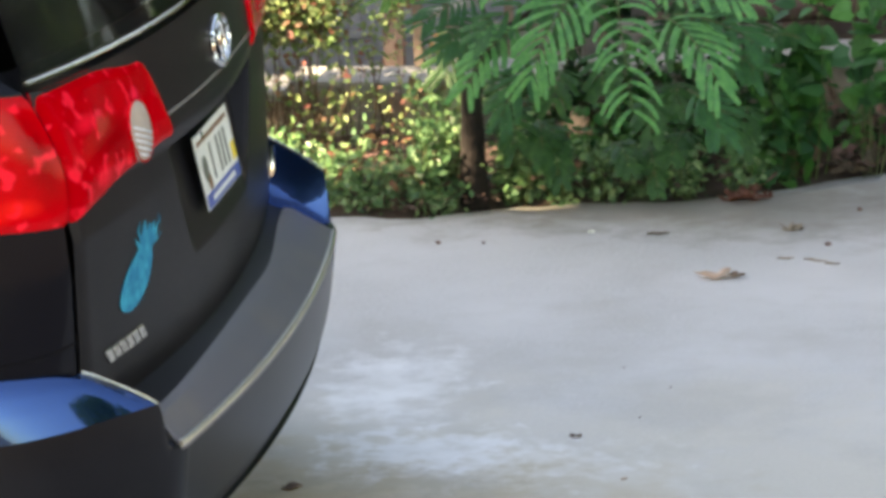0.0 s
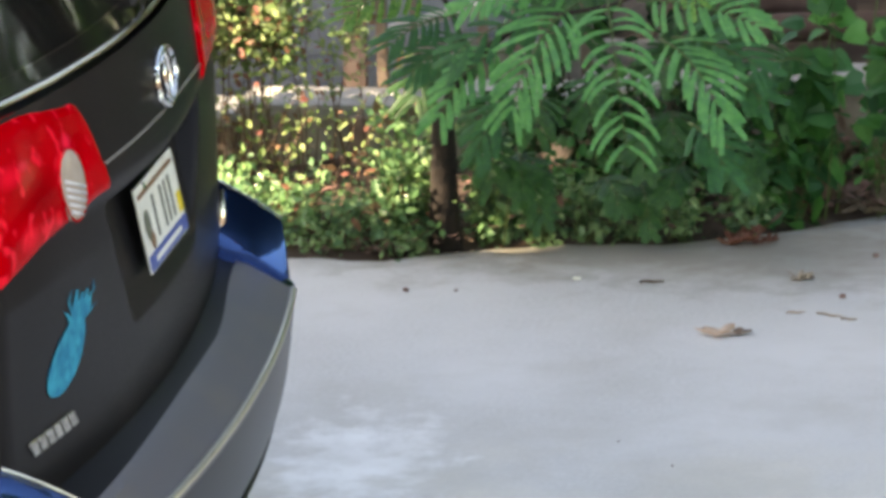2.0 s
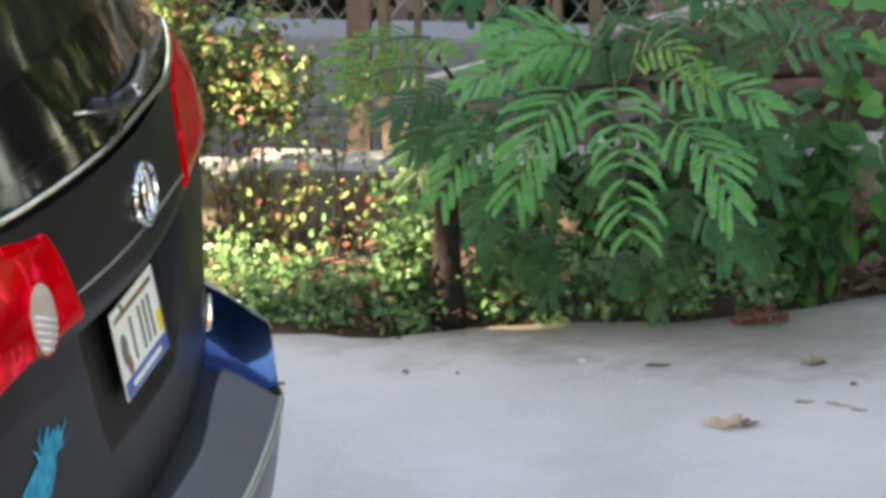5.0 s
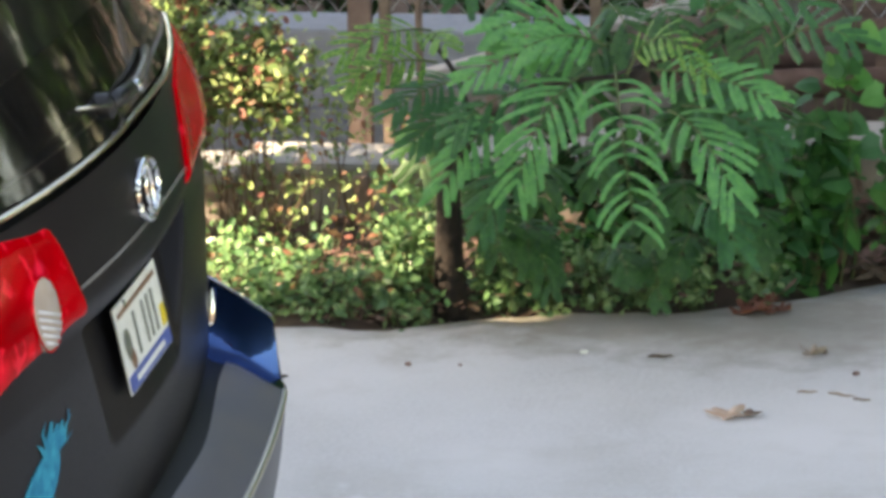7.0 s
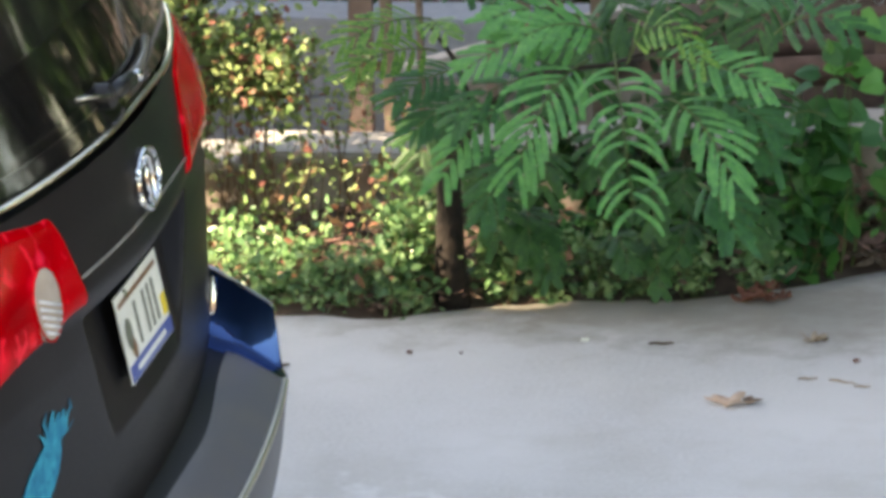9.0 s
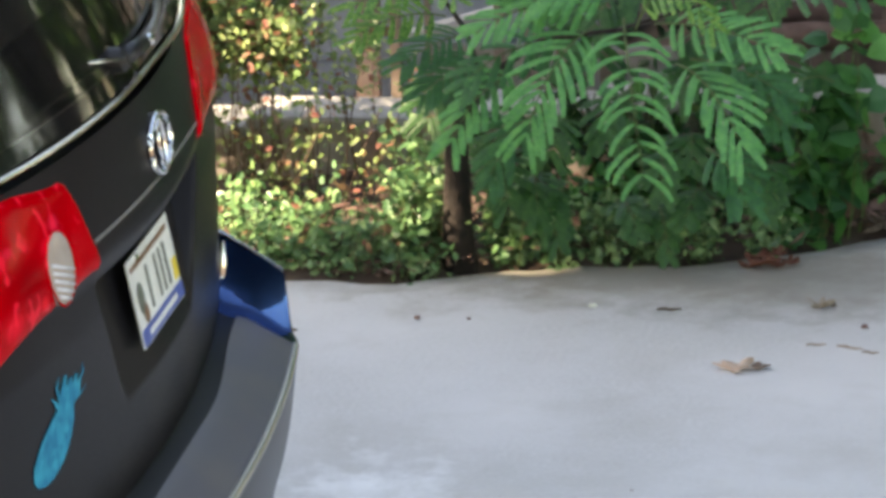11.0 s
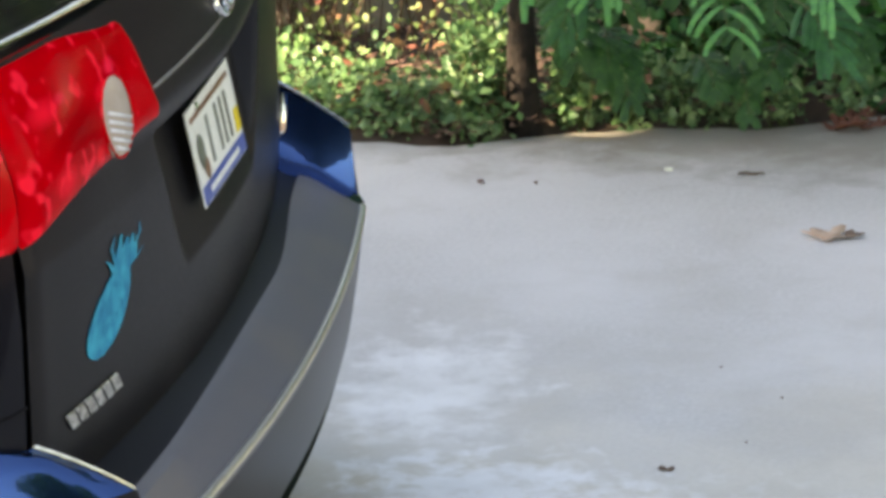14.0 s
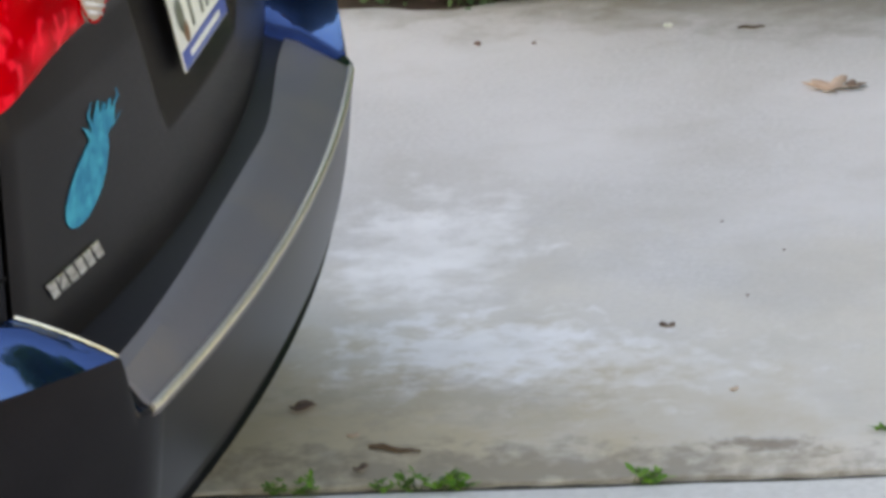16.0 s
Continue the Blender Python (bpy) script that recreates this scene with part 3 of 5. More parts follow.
    put("crease_glint", vs, fs, M_CREASE_GLINT, label="fine pale bead standing in for the crease highlight under the emblem")
    # rear window, with a pale strip along its foot that paints reflected sky
    foot = lambda y: 1.130 - 0.016 * smooth01((y - 0.05) / 0.55)
    vs, fs = grid(lambda u, v: on_hatch((u * 2 - 1) * (0.83 - 0.10 * v), foot((u * 2 - 1) * 0.83) + 0.006 + 0.466 * v, 0.004), 48, 14)
    win = put("rear_window", vs, fs, M_GLASS, label="tinted rear window")
    lip = [on_hatch(-0.84 + 1.68 * i / 60, foot(-0.84 + 1.68 * i / 60), 0.006) for i in range(61)]
    vs, fs = tube(lip, 0.0056, 8)
    put("window_edge", vs, fs, M_EDGE, label="pale strip standing in for reflected sky along the rear window foot")
    vs, fs = grid(lambda u, v: on_hatch((u * 2 - 1) * 0.72, 1.59 + 0.12 * v, 0.012), 24, 5)
    put("spoiler", vs, fs, M_PAINT, thick=0.05)
    # wiper on the glass
    pivot = on_hatch(-0.055, 1.176, 0.016)
    vs, fs = tube([pivot + Vector((-0.03, 0, -0.004)), pivot + Vector((0.004, 0, 0)), pivot + Vector((0.012, 0, 0.002))], [0.024, 0.021, 0.011], 16)
    wip = put("wiper", vs, fs, M_BLACK, label="black rear wiper")
    vs, fs = tube([pivot, on_hatch(0.0, 1.178, 0.024), on_hatch(0.075, 1.174, 0.026)], [0.013, 0.015, 0.012], 10)
    mesh_object("wiper_hub", vs, fs, M_BLACK, wip, "", True)
    vs, fs = tube([on_hatch(0.085, 1.174, 0.022), on_hatch(0.16, 1.172, 0.022), on_hatch(0.26, 1.172, 0.018), on_hatch(0.345, 1.174, 0.012)], [0.009, 0.008, 0.006, 0.008], 8)
    mesh_object("wiper_arm", vs, fs, M_ARM, wip, "", True)
    vs, fs = tube([pivot + Vector((0.008, -0.012, 0.004)), on_hatch(-0.13, 1.193, 0.018), on_hatch(-0.185, 1.203, 0.012)], [0.003, 0.0034, 0.0024], 7)
    mesh_object("washer_nozzle", vs, fs, M_EDGE, wip, "bright washer nozzle", True)
    vs, fs = tube([on_hatch(0.062, 1.177, 0.026), on_hatch(0.082, 1.176, 0.034), on_hatch(0.100, 1.174, 0.030)], [0.006, 0.011, 0.005], 10)
    mesh_object("arm_nut", vs, fs, M_CHROME, wip, "bright nut cap", True)
    hose = [pivot + Vector((0.010, 0.005, -0.006)), pivot + Vector((0.018, 0.020, -0.026)), pivot + Vector((0.012, 0.002, -0.044)), on_hatch(-0.075, 1.134, 0.008)]
    vs, fs = tube(hose, 0.004, 7)
    mesh_object("washer_hose", vs, fs, M_TRIM, wip, "", True)
    vs, fs = tube([on_hatch(0.10, 1.160, 0.012), on_hatch(0.24, 1.160, 0.012), on_hatch(0.36, 1.160, 0.010)], 0.005, 6)
    mesh_object("wiper_blade", vs, fs, M_RUBBER, wip)

    # tail lamps: a gate piece and a body piece on each side
    def lamp_piece(side, y0, y1, name, label):
        def low(y):
            if y < 0.43:
                return 0.932 - (y - 0.373) * 0.05
            return 0.929 - 0.012 * (y - 0.43) / 0.2 - 0.022 * smooth01((y - 0.62) / 0.29)

        def high(y):
            t = (y - 0.373) / 0.10
            return 0.938 + 0.158 * smooth01(t) ** 0.8 if t < 1 else 1.096 + 0.022 * smooth01((y - 0.473) / 0.2)

        def f(u, v):
            y = y0 + (y1 - y0) * u
            z = low(y) + (high(y) - low(y)) * v
            e = min(1.0, 14 * v, 14 * (1 - v), 22 * u, 22 * (1 - u))
            out = -0.002 + 0.013 * math.sqrt(max(0.0, e)) + (0.004 + 0.014 * smooth01((y - 0.5) / 0.25)) * math.sin(math.pi * v)
            return on_hatch(side * y, z, out)

        vs, fs = grid(f, 40, 24)
        if side < 0:
            fs = [q[::-1] for q in fs]
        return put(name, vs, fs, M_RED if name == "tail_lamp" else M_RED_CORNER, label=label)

    for side in (-1, 1):
        lamp_piece(side, 0.373, 0.861, "tail_lamp", "glossy red tail lamp on the tailgate")
        body = lamp_piece(side, 0.867, 0.952, "corner_lamp", "glossy red tail lamp on the body corner")
        if side > 0:
            continue
        # ribbed clear reversing lens: a leaning oval with pale ribs across its lower half
        vs, fs = [], []
        k = 36

        def lens(p, q, out):
            # p along the long axis, q across
            return on_hatch(side * (0.5555 - 0.017 * p + 0.0430 * q), 0.981 + 0.051 * p + 0.015 * q, out)

        for rr, out in ((0.0, 0.0225), (0.5, 0.0222), (0.9, 0.0212), (1.0, 0.0195), (1.06, 0.012)):
            for i in range(k):
                w = 2 * math.pi * i / k
                vs.append(lens(rr * math.sin(w), rr * math.cos(w), out))
        for r in range(4):
            for i in range(k):
                fs.append((r * k + i, r * k + (i + 1) % k, (r + 1) * k + (i + 1) % k, (r + 1) * k + i))
        rev = put("reversing_lens", vs, fs, M_CLEAR, label="clear ribbed reversing lens")
        rim = [lens(1.05 * math.sin(i * math.pi / 18), 1.05 * math.cos(i * math.pi / 18), 0.019) for i in range(37)]
        vs, fs = tube(rim, 0.0018, 6, cap=False)
        mesh_object("lens_rim", vs, fs, M_RED, rev, "", True)
        for i in range(5):
            p = -0.82 + 0.21 * i
            hw = 0.80 * math.sqrt(1 - p * p)
            vs, fs = tube([lens(p, -hw, 0.0218), lens(p, 0, 0.0228), lens(p, hw, 0.0218)], 0.0028, 6)
            mesh_object("lens_rib", vs, fs, M_RIB, rev, "", True)

    # emblem: three plain chrome ovals
    def oval(cy, cz, a, b, r, name, tilt=0.0):
        pts = []
        for i in range(33):
            w = 2 * math.pi * i / 32
            pts.append(on_hatch(cy + a * math.cos(w), cz + b * math.sin(w), 0.012))
        vs, fs = tube(pts, r, 8, cap=False)
        return put(name, vs, fs, M_CHROME)

    emb = oval(0.02, 1.022, 0.070, 0.046, 0.0058, "emblem")
    emb["label"] = "chrome oval emblem"
    pts = [on_hatch(0.02 + 0.020 * math.cos(w * math.pi / 12), 1.022 + 0.040 * math.sin(w * math.pi / 12), 0.013) for w in range(25)]
    vs, fs = tube(pts, 0.005, 8, cap=False)
    mesh_object("emblem_ring", vs, fs, M_CHROME, emb, "", True)
    # number plate: blank bars only
    tilt = 0.19
    px, pz = -0.088, 0.802
    up = Vector((-math.sin(tilt), 0, math.cos(tilt)))
    outv = Vector((math.cos(tilt), 0, math.sin(tilt)))

    def plate_box(y0, y1, w0, w1, d0, d1):
        o = Vector((px, 0, pz))
        c = [o + Vector((0, y, 0)) + up * w + outv * d for y in (y0, y1) for w in (w0, w1) for d in (d0, d1)]
        return c, [(0, 1, 3, 2), (4, 6, 7, 5), (0, 4, 5, 1), (2, 3, 7, 6), (0, 2, 6, 4), (1, 5, 7, 3)]

    plate = put("number_plate", *plate_box(-0.152, 0.152, -0.076, 0.067, 0, 0.003), M_PLATE, label="white number plate with blank bars and a blue band", smooth=False)

    def on_plate(name, y0, y1, w0, w1, material, d=0.0042):
        vs, fs = plate_box(y0, y1, w0, w1, 0.002, d)
        return mesh_object(name, vs, fs, material, plate)

    on_plate("blue_band", -0.150, 0.150, -0.074, -0.048, M_PLATE_BLUE)
    on_plate("white_bar", -0.105, 0.10, -0.066, -0.057, M_PLATE, 0.005)
    on_plate("top_bar", -0.140, 0.13, 0.046, 0.054, M_PLATE_BROWN)
    on_plate("yellow_tab", 0.118, 0.147, -0.040, -0.006, M_PLATE_YELLOW)
    for y in (-0.045, 0.018, 0.052, 0.086):
        on_plate("character_bar", y - 0.007, y + 0.007, -0.036, 0.034, M_PLATE_DARK)
    for cy, cw, ry, rw, m, nm in ((-0.112, -0.002, 0.022, 0.026, M_PLATE_DARK, "dark_patch"), (-0.098, -0.030, 0.016, 0.016, M_PLATE_BROWN, "brown_patch")):
        vs = [Vector((px, 0, pz)) + Vector((0, cy + ry * math.cos(i * math.pi / 8), 0)) + up * (cw + rw * math.sin(i * math.pi / 8)) + outv * 0.0045 for i in range(16)]
        mesh_object(nm, vs, [tuple(range(16))], m, plate)
    vs, fs = tube([Vector((px, 0, pz)) + Vector((0, -0.09, 0)) + up * 0.060 + outv * d for d in (0.002, 0.007)], 0.006, 10)
    mesh_object("screw", vs, fs, M_CHROME, plate)

    # name badge as plain chrome bars
    for i in range(6):
        y = -0.762 + 0.0320 * i
        wv = 0.0135
        c = [on_hatch(y + dy + 0.012 * (0.620 - z) / 0.015, z, d) for dy in (-wv, wv) for z in (0.602, 0.630) for d in (0.0, 0.005)]
        put("badge_bar", c, [(0, 1, 3, 2), (4, 6, 7, 5), (0, 4, 5, 1), (2, 3, 7, 6), (0, 2, 6, 4), (1, 5, 7, 3)], M_BADGE, label="chrome name badge bar", smooth=False, bevel=0.0022)

    # turquoise pineapple sticker: leaning body, neck and a crown of thin leaves
    foot, neck = Vector((-0.658, 0.671)), Vector((-0.549, 0.770))
    axis = neck - foot
    across = Vector((0.094, -0.013))
    k = 28

    def st(a, b):
        q = foot + axis * a + across * b
        return on_hatch(q.x, q.y, 0.002)

    vs = []
    for i in range(k):
        w = 2 * math.pi * i / k
        a = 0.5 - 0.52 * math.cos(w)
        vs.append(st(a, 0.80 * math.sin(w) * (1 - 0.25 * a)))
    sticker = put("sticker", vs, [tuple(range(k))], M_STICKER, label="turquoise pineapple-shaped sticker", smooth=False, thick=0.001)
    for a0, b0, a1, b1, a2, b2, w in (
            (0.80, -0.10, 1.10, -0.30, 1.36, -0.44, 0.17), (0.80, 0.0, 1.12, -0.04, 1.30, -0.12, 0.22), (0.80, 0.10, 1.08, 0.24, 1.32, 0.10, 0.17),
            (0.86, 0.24, 1.04, 0.46, 1.26, 0.36, 0.10), (0.90, -0.24, 1.06, -0.60, 1.12, -0.84, 0.07), (0.92, 0.26, 0.98, 0.52, 1.10, 0.80, 0.08),
            (1.06, -0.40, 1.24, -0.72, 1.38, -0.74, 0.05), (1.12, 0.30, 1.30, 0.46, 1.42, 0.28, 0.05)):
        vs = [st(a0, b0 - w), st(a0, b0 + w), st(a1, b1 + w * 0.9), st(a2, b2 + w * 0.25), st(a2, b2 - w * 0.25), st(a1, b1 - w * 0.9)]
        mesh_object("sticker_leaf", vs, [tuple(range(6))], M_STICKER, sticker)

    # rear bumper: pad step in the middle, raised painted corners
    def profile(s):
        xo, y = bumper_plan(s)
        a = abs(y)
        k = smooth01((a - 0.812) / 0.022)
        hx = hatch_x(max(-0.86, min(0.86, y)), 0.6) - 0.01
        if a > 0.86:
            hx = min(hx, xo - 0.03) - (a - 0.86) * 0.6
        # pad boundary bends in on the far side to follow the dark reflection
        inner = -0.044 - 0.02 * (a / 0.75) ** 4 - 0.042 * smooth01((y - 0.18) / 0.5)
        # normal of the outline
        x2, y2 = bumper_plan(min(1, s + 0.004))
        x1, y1 = bumper_plan(max(-1, s - 0.004))
        t = Vector((x2 - x1, y2 - y1)).normalized()
        nrm = Vector((t.y, -t.x))

        def at(d, z):
            return Vector((xo - nrm.x * d, y - nrm.y * d, z))

        low = [Vector((hx, y, 0.525)), Vector((hx * 0.6 + inner * 0.4, y, 0.515)), Vector((inner, y, 0.508)), Vector((inner + 0.02, y, 0.502)), at(0.014, 0.464), at(0.004, 0.462), at(0.0, 0.456)]
        # the raised corner falls in one rounded sweep from the body to its outer lip, flatter beside the gate
        sg = 1 if y > 0 else -1
        yh = min(0.957, 0.862 + max(-0.02, a - 0.834) * 0.73)
        root = Vector((min(hatch_x(yh, 0.64) + 0.004, xo - 0.03) if a < 0.9649 else xo - 0.18, sg * yh, 0))
        lip = 0.566 - 0.014 * smooth01((a - 0.84) / 0.1) - 0.034 * smooth01((abs(s) - 0.74) / 0.16)
        crest = 0.628 if y > 0 else 0.612
        lip -= 0.0 if y > 0 else 0.018
        dome = 0.002 + 0.020 * smooth01((a - 0.84) / 0.05)
        flat = 0.004 * smooth01((0.875 - a) / 0.035)
        top = []
        for f in (0.0, 0.2, 0.42, 0.64, 0.84, 1.0):
            p = root.lerp(at(0.004, 0), f)
            z = crest + (lip - crest) * (0.6 * f + 0.4 * f * f) + (dome - flat) * math.sin(math.pi * f)
            top.append(Vector((p.x, p.y, z)))
        top.append(at(0.0, lip - 0.05))
        rows = [p.lerp(q, k) for p, q in zip(low, top)]
        rows += [at(0.001, 0.440), at(0.006, 0.40), at(0.013, 0.34), at(0.021, 0.292), at(0.040, 0.286), at(0.042, 0.254), at(0.034, 0.249), at(0.045, 0.238), at(0.30, 0.235)]
        return rows

    ss = [-1 + 2 * i / 400 for i in range(401)]
    rows = [profile(s) for s in ss]
    n = len(rows[0])
    vs = [p for r in rows for p in r]
    fs = [(i * n + j, i * n + j + 1, (i + 1) * n + j + 1, (i + 1) * n + j) for i in range(len(ss) - 1) for j in range(n - 1)]
    cover = [q for k2, q in enumerate(fs) if k2 % (n - 1) >= 5 or (-0.655 < ss[k2 // (n - 1)] < 0.594 and k2 % (n - 1) >= 2)]
    ledge = [q for k2, q in enumerate(fs) if k2 % (n - 1) < 2 and -0.655 < ss[k2 // (n - 1)] < 0.594]
    put("bumper_ledge", vs, ledge, M_LEDGE, label="ledge between tailgate and step pad, shade and reflection put into its black")
    corner = [q for k2, q in enumerate(fs) if k2 % (n - 1) < 5 and not -0.655 < ss[k2 // (n - 1)] < 0.594]
    bump = put("rear_bumper", vs, cover, M_COVER, label="dark rear bumper cover with a groove")
    # corners take the blue with the sky in it, the cover stays near black
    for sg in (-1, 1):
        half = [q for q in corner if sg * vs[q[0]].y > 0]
        put("bumper_corner", vs, half, M_BUMPER, label="raised glossy navy bumper corner with reflected sky put into its blue")
    # pale metal bead drawing the glint along the inner edge of each corner
    for sg in (-1, 1):
        ridge = [p + Vector((0, 0, 0.003)) for p in profile(sg * 0.684)[:6]]
        vs, fs = tube(ridge, [0.0032, 0.0028, 0.0024, 0.0022, 0.002, 0.0016], 8)
        put("corner_glint", vs, fs, M_EDGE, label="thin pale bead standing in for the glint on the bumper corner")
    # chrome strip drawing the highlight where tailgate, body and far bumper corner meet
    vs, fs = tube([(-0.148, 0.846, 0.618), (-0.147, 0.842, 0.585), (-0.150, 0.838, 0.555), (-0.156, 0.836, 0.535), (-0.160, 0.834, 0.515)], [0.003, 0.007, 0.010, 0.010, 0.004], 8)
    put("far_glint", vs, fs, M_CHROME, label="thin chrome strip standing in for the glint beside the bumper corner")
    # dark gap between body corner and bumper
    for sg in (-1, 1):
        gap = [Vector((hatch_x(yy, 0.672 - 0.6 * (yy - 0.862)) + 0.0005, sg * yy, 0.672 - 0.6 * (yy - 0.862))) for yy in (0.866, 0.88, 0.90, 0.92, 0.935, 0.95, 0.96)]
        vs, fs = tube(gap, 0.003, 6)
        put("body_gap", vs, fs, M_VOID)
    # step pad on the bumper
    ps = [-0.640 + 1.234 * i / 120 for i in range(121)]
    vs, fs = [], []
    for s in ps:
        r = profile(s)
        for p in (r[2] + Vector((0, 0, 0.0)), r[2] + Vector((0, 0, 0.006)), r[3] + Vector((0, 0, 0.007)), r[3].lerp(r[4], 0.5) + Vector((0, 0, 0.007)), r[4] + Vector((0, 0, 0.006)), r[5] + Vector((0.002, 0, 0.002)), r[6] + Vector((0.003, 0, -0.006))):
            vs.append(p)
    fs = [(i * 7 + j, i * 7 + j + 1, (i + 1) * 7 + j + 1, (i + 1) * 7 + j) for i in range(len(ps) - 1) for j in range(6)]
    put("step_pad", vs, fs, M_PLASTIC, label="grey plastic step pad", thick=0.004)
    # rounded pad edge; pale metal instead of plastic paints its highlight
    edge = [profile(s)[5] + Vector((0.002, 0, -0.001)) for s in ps]
    vs, fs = tube(edge, 0.0068, 12)
    put("pad_edge", vs, fs, M_PAD_GLINT, label="rounded edge of the step pad, its highlight put into pale metal")
    return van


build_van()


# ---------------------------------------------------------------- mimosa sapling
def bez(p0, p1, p2, t):
    return p0 * (1 - t) ** 2 + p1 * (2 * t * (1 - t)) + p2 * t * t


def frond(soup, stems, base, mid, tip, pairs=9, reach=0.12, curl=0.35, width=0.0095, lift=0.0, fwd=0.35):
    """A twice-feathered leaf: rachis from base over mid to tip, with pairs of curved pinnae set with fine leaflets."""
    base, mid, tip = Vector(base), Vector(mid), Vector(tip)
    stems.add(*tube([bez(base, mid, tip, i / 8) for i in range(9)], [0.0028 - 0.0018 * i / 8 for i in range(9)], 5))
    for i in range(pairs):
        t = 0.16 + 0.84 * i / (pairs - 1)
        d = (bez(base, mid, tip, min(1, t + 0.02)) - bez(base, mid, tip, t - 0.02)).normalized()
        sidev = d.cross(Vector((0, -0.62, 0.78))).normalized()
        for sg in (-1, 1):
            tt = max(0.05, min(1.0, t + rng.uniform(-0.22, 0.22) / pairs))
            p = bez(base, mid, tip, tt)
            ln = reach * (0.62 + 0.38 * math.sin(math.pi * min(1, 0.15 + 0.75 * t))) * rng.uniform(0.80, 1.12)
            a0 = (sidev * sg * (1.0 - 0.35 * t) + d * (fwd + 0.55 * t + rng.uniform(-0.16, 0.16)) + Vector((0, 0, lift + rng.uniform(-0.14, 0.10)))).normalized()
            a1 = (a0 + d * curl * rng.uniform(0.7, 1.3) + Vector((0, 0, -curl * rng.uniform(0.6, 1.2)))).normalized()
            q0, q1, q2 = p, p + a0 * ln * 0.55, p + a0 * ln * 0.55 + a1 * ln * 0.5
            steps = 16
            flat = d.cross(a0)
            if flat.z < 0:
                flat = -flat
            for k in range(steps + 1):
                u = 0.05 + 0.95 * k / steps
                c = bez(q0, q1, q2, u)
                dd = (bez(q0, q1, q2, min(1, u + 0.03)) - bez(q0, q1, q2, u - 0.03)).normalized()
                across = dd.cross(flat).normalized()
                w = width * (0.42 + 0.82 * math.sin(math.pi * min(1.0, 0.10 + 0.72 * u)))
                h = ln / steps * 0.62
                for ss in (-1, 1):
                    o = c + across * ss * w * rng.uniform(0.9, 1.1) + dd * h * 1.3 - flat * (0.22 * w)
                    soup.v += [c - dd * h, o - dd * h * 0.75, o + dd * h * 0.6, c + dd * h]
                    m = len(soup.v)
                    soup.f.append((m - 4, m - 3, m - 2, m - 1))
            soup.add(*tube([q0, bez(q0, q1, q2, 0.5), q2], [0.0011, 0.0009, 0.0005], 4, cap=False))


def build_mimosa():
    tree = tagged(empty("mimosa_sapling", -0.03, 2.80, 0.0), "young mimosa with drooping feathery green fronds at the slab edge", "sapling")
    inv = Matrix.Translation((0.03, -2.80, 0.0))
    wood = Soup()

    def leaf(material, label, *shape):
        blades, stalk = Soup(), Soup()
        frond(blades, stalk, *shape)
        ob = blades.link("frond", material, tree, label)
        ob.matrix_parent_inverse = inv
        stalk.link("stalk", M_STEM, ob)

    hub = Vector((0.36, 2.52, 0.60))
    trunk = [Vector((-0.03, 2.80, -0.03)), Vector((-0.032, 2.80, 0.12)), Vector((-0.03, 2.80, 0.28)), Vector((0.03, 2.78, 0.42)), Vector((0.18, 2.68, 0.54)), hub]
    wood.add(*tube(trunk, [0.040, 0.032, 0.026, 0.012, 0.006, 0.005], 12))
    wood.add(*tube([trunk[3], Vector((0.0, 2.76, 0.54)), Vector((-0.05, 2.7, 0.64))], [0.008, 0.006, 0.004], 7))
    wood.add(*tube([hub, Vector((0.44, 2.46, 0.64)), Vector((0.56, 2.44, 0.68))], [0.005, 0.004, 0.003], 7))
    # front fronds
    leaf(M_LEAF, "", (0.385, 2.40, 0.655), (0.415, 2.22, 0.60), (0.445, 2.20, 0.375), 11, 0.102, 1.0, 0.0046, 0.25, 0.05)
    leaf(M_LEAF, "", (0.325, 2.44, 0.63), (0.25, 2.28, 0.62), (0.200, 2.26, 0.445), 10, 0.118, 0.5, 0.0058, 0.0, 0.5)
    leaf(M_LEAF, "", (0.49, 2.44, 0.55), (0.57, 2.32, 0.56), (0.635, 2.28, 0.430), 9, 0.110, 0.5, 0.0060, 0.0, 0.55)
    leaf(M_LEAF, "", (0.44, 2.48, 0.625), (0.58, 2.38, 0.655), (0.705, 2.34, 0.605), 11, 0.082, 0.45, 0.0056)
    leaf(M_LEAF_HALFSHADE, "frond set further back, half shade put into its green", (0.55, 2.44, 0.37), (0.60, 2.38, 0.37), (0.635, 2.34, 0.30), 6, 0.090, 0.4, 0.0068, 0.0, 0.6)
    leaf(M_LEAF_HALFSHADE, "frond set further back, half shade put into its green", (0.50, 2.60, 0.52), (0.60, 2.56, 0.53), (0.70, 2.52, 0.47), 7, 0.085, 0.35, 0.0075)
    leaf(M_LEAF_HALFSHADE, "frond set further back, half shade put into its green", (0.53, 2.62, 0.46), (0.62, 2.58, 0.46), (0.70, 2.54, 0.40), 6, 0.085, 0.35, 0.0075)
    # upper arch of new growth
    leaf(M_LEAF_NEW, "pale new frond", (0.405, 2.44, 0.62), (0.47, 2.36, 0.80), (0.575, 2.32, 0.665), 8, 0.060, 0.7, 0.0050)
    # fronds to the other side
    leaf(M_LEAF, "", (0.33, 2.48, 0.655), (0.20, 2.40, 0.71), (0.085, 2.36, 0.63), 12, 0.078, 0.3, 0.0058)
    leaf(M_LEAF, "", (0.36, 2.46, 0.68), (0.28, 2.40, 0.74), (0.20, 2.38, 0.69), 9, 0.080, 0.4, 0.0062)
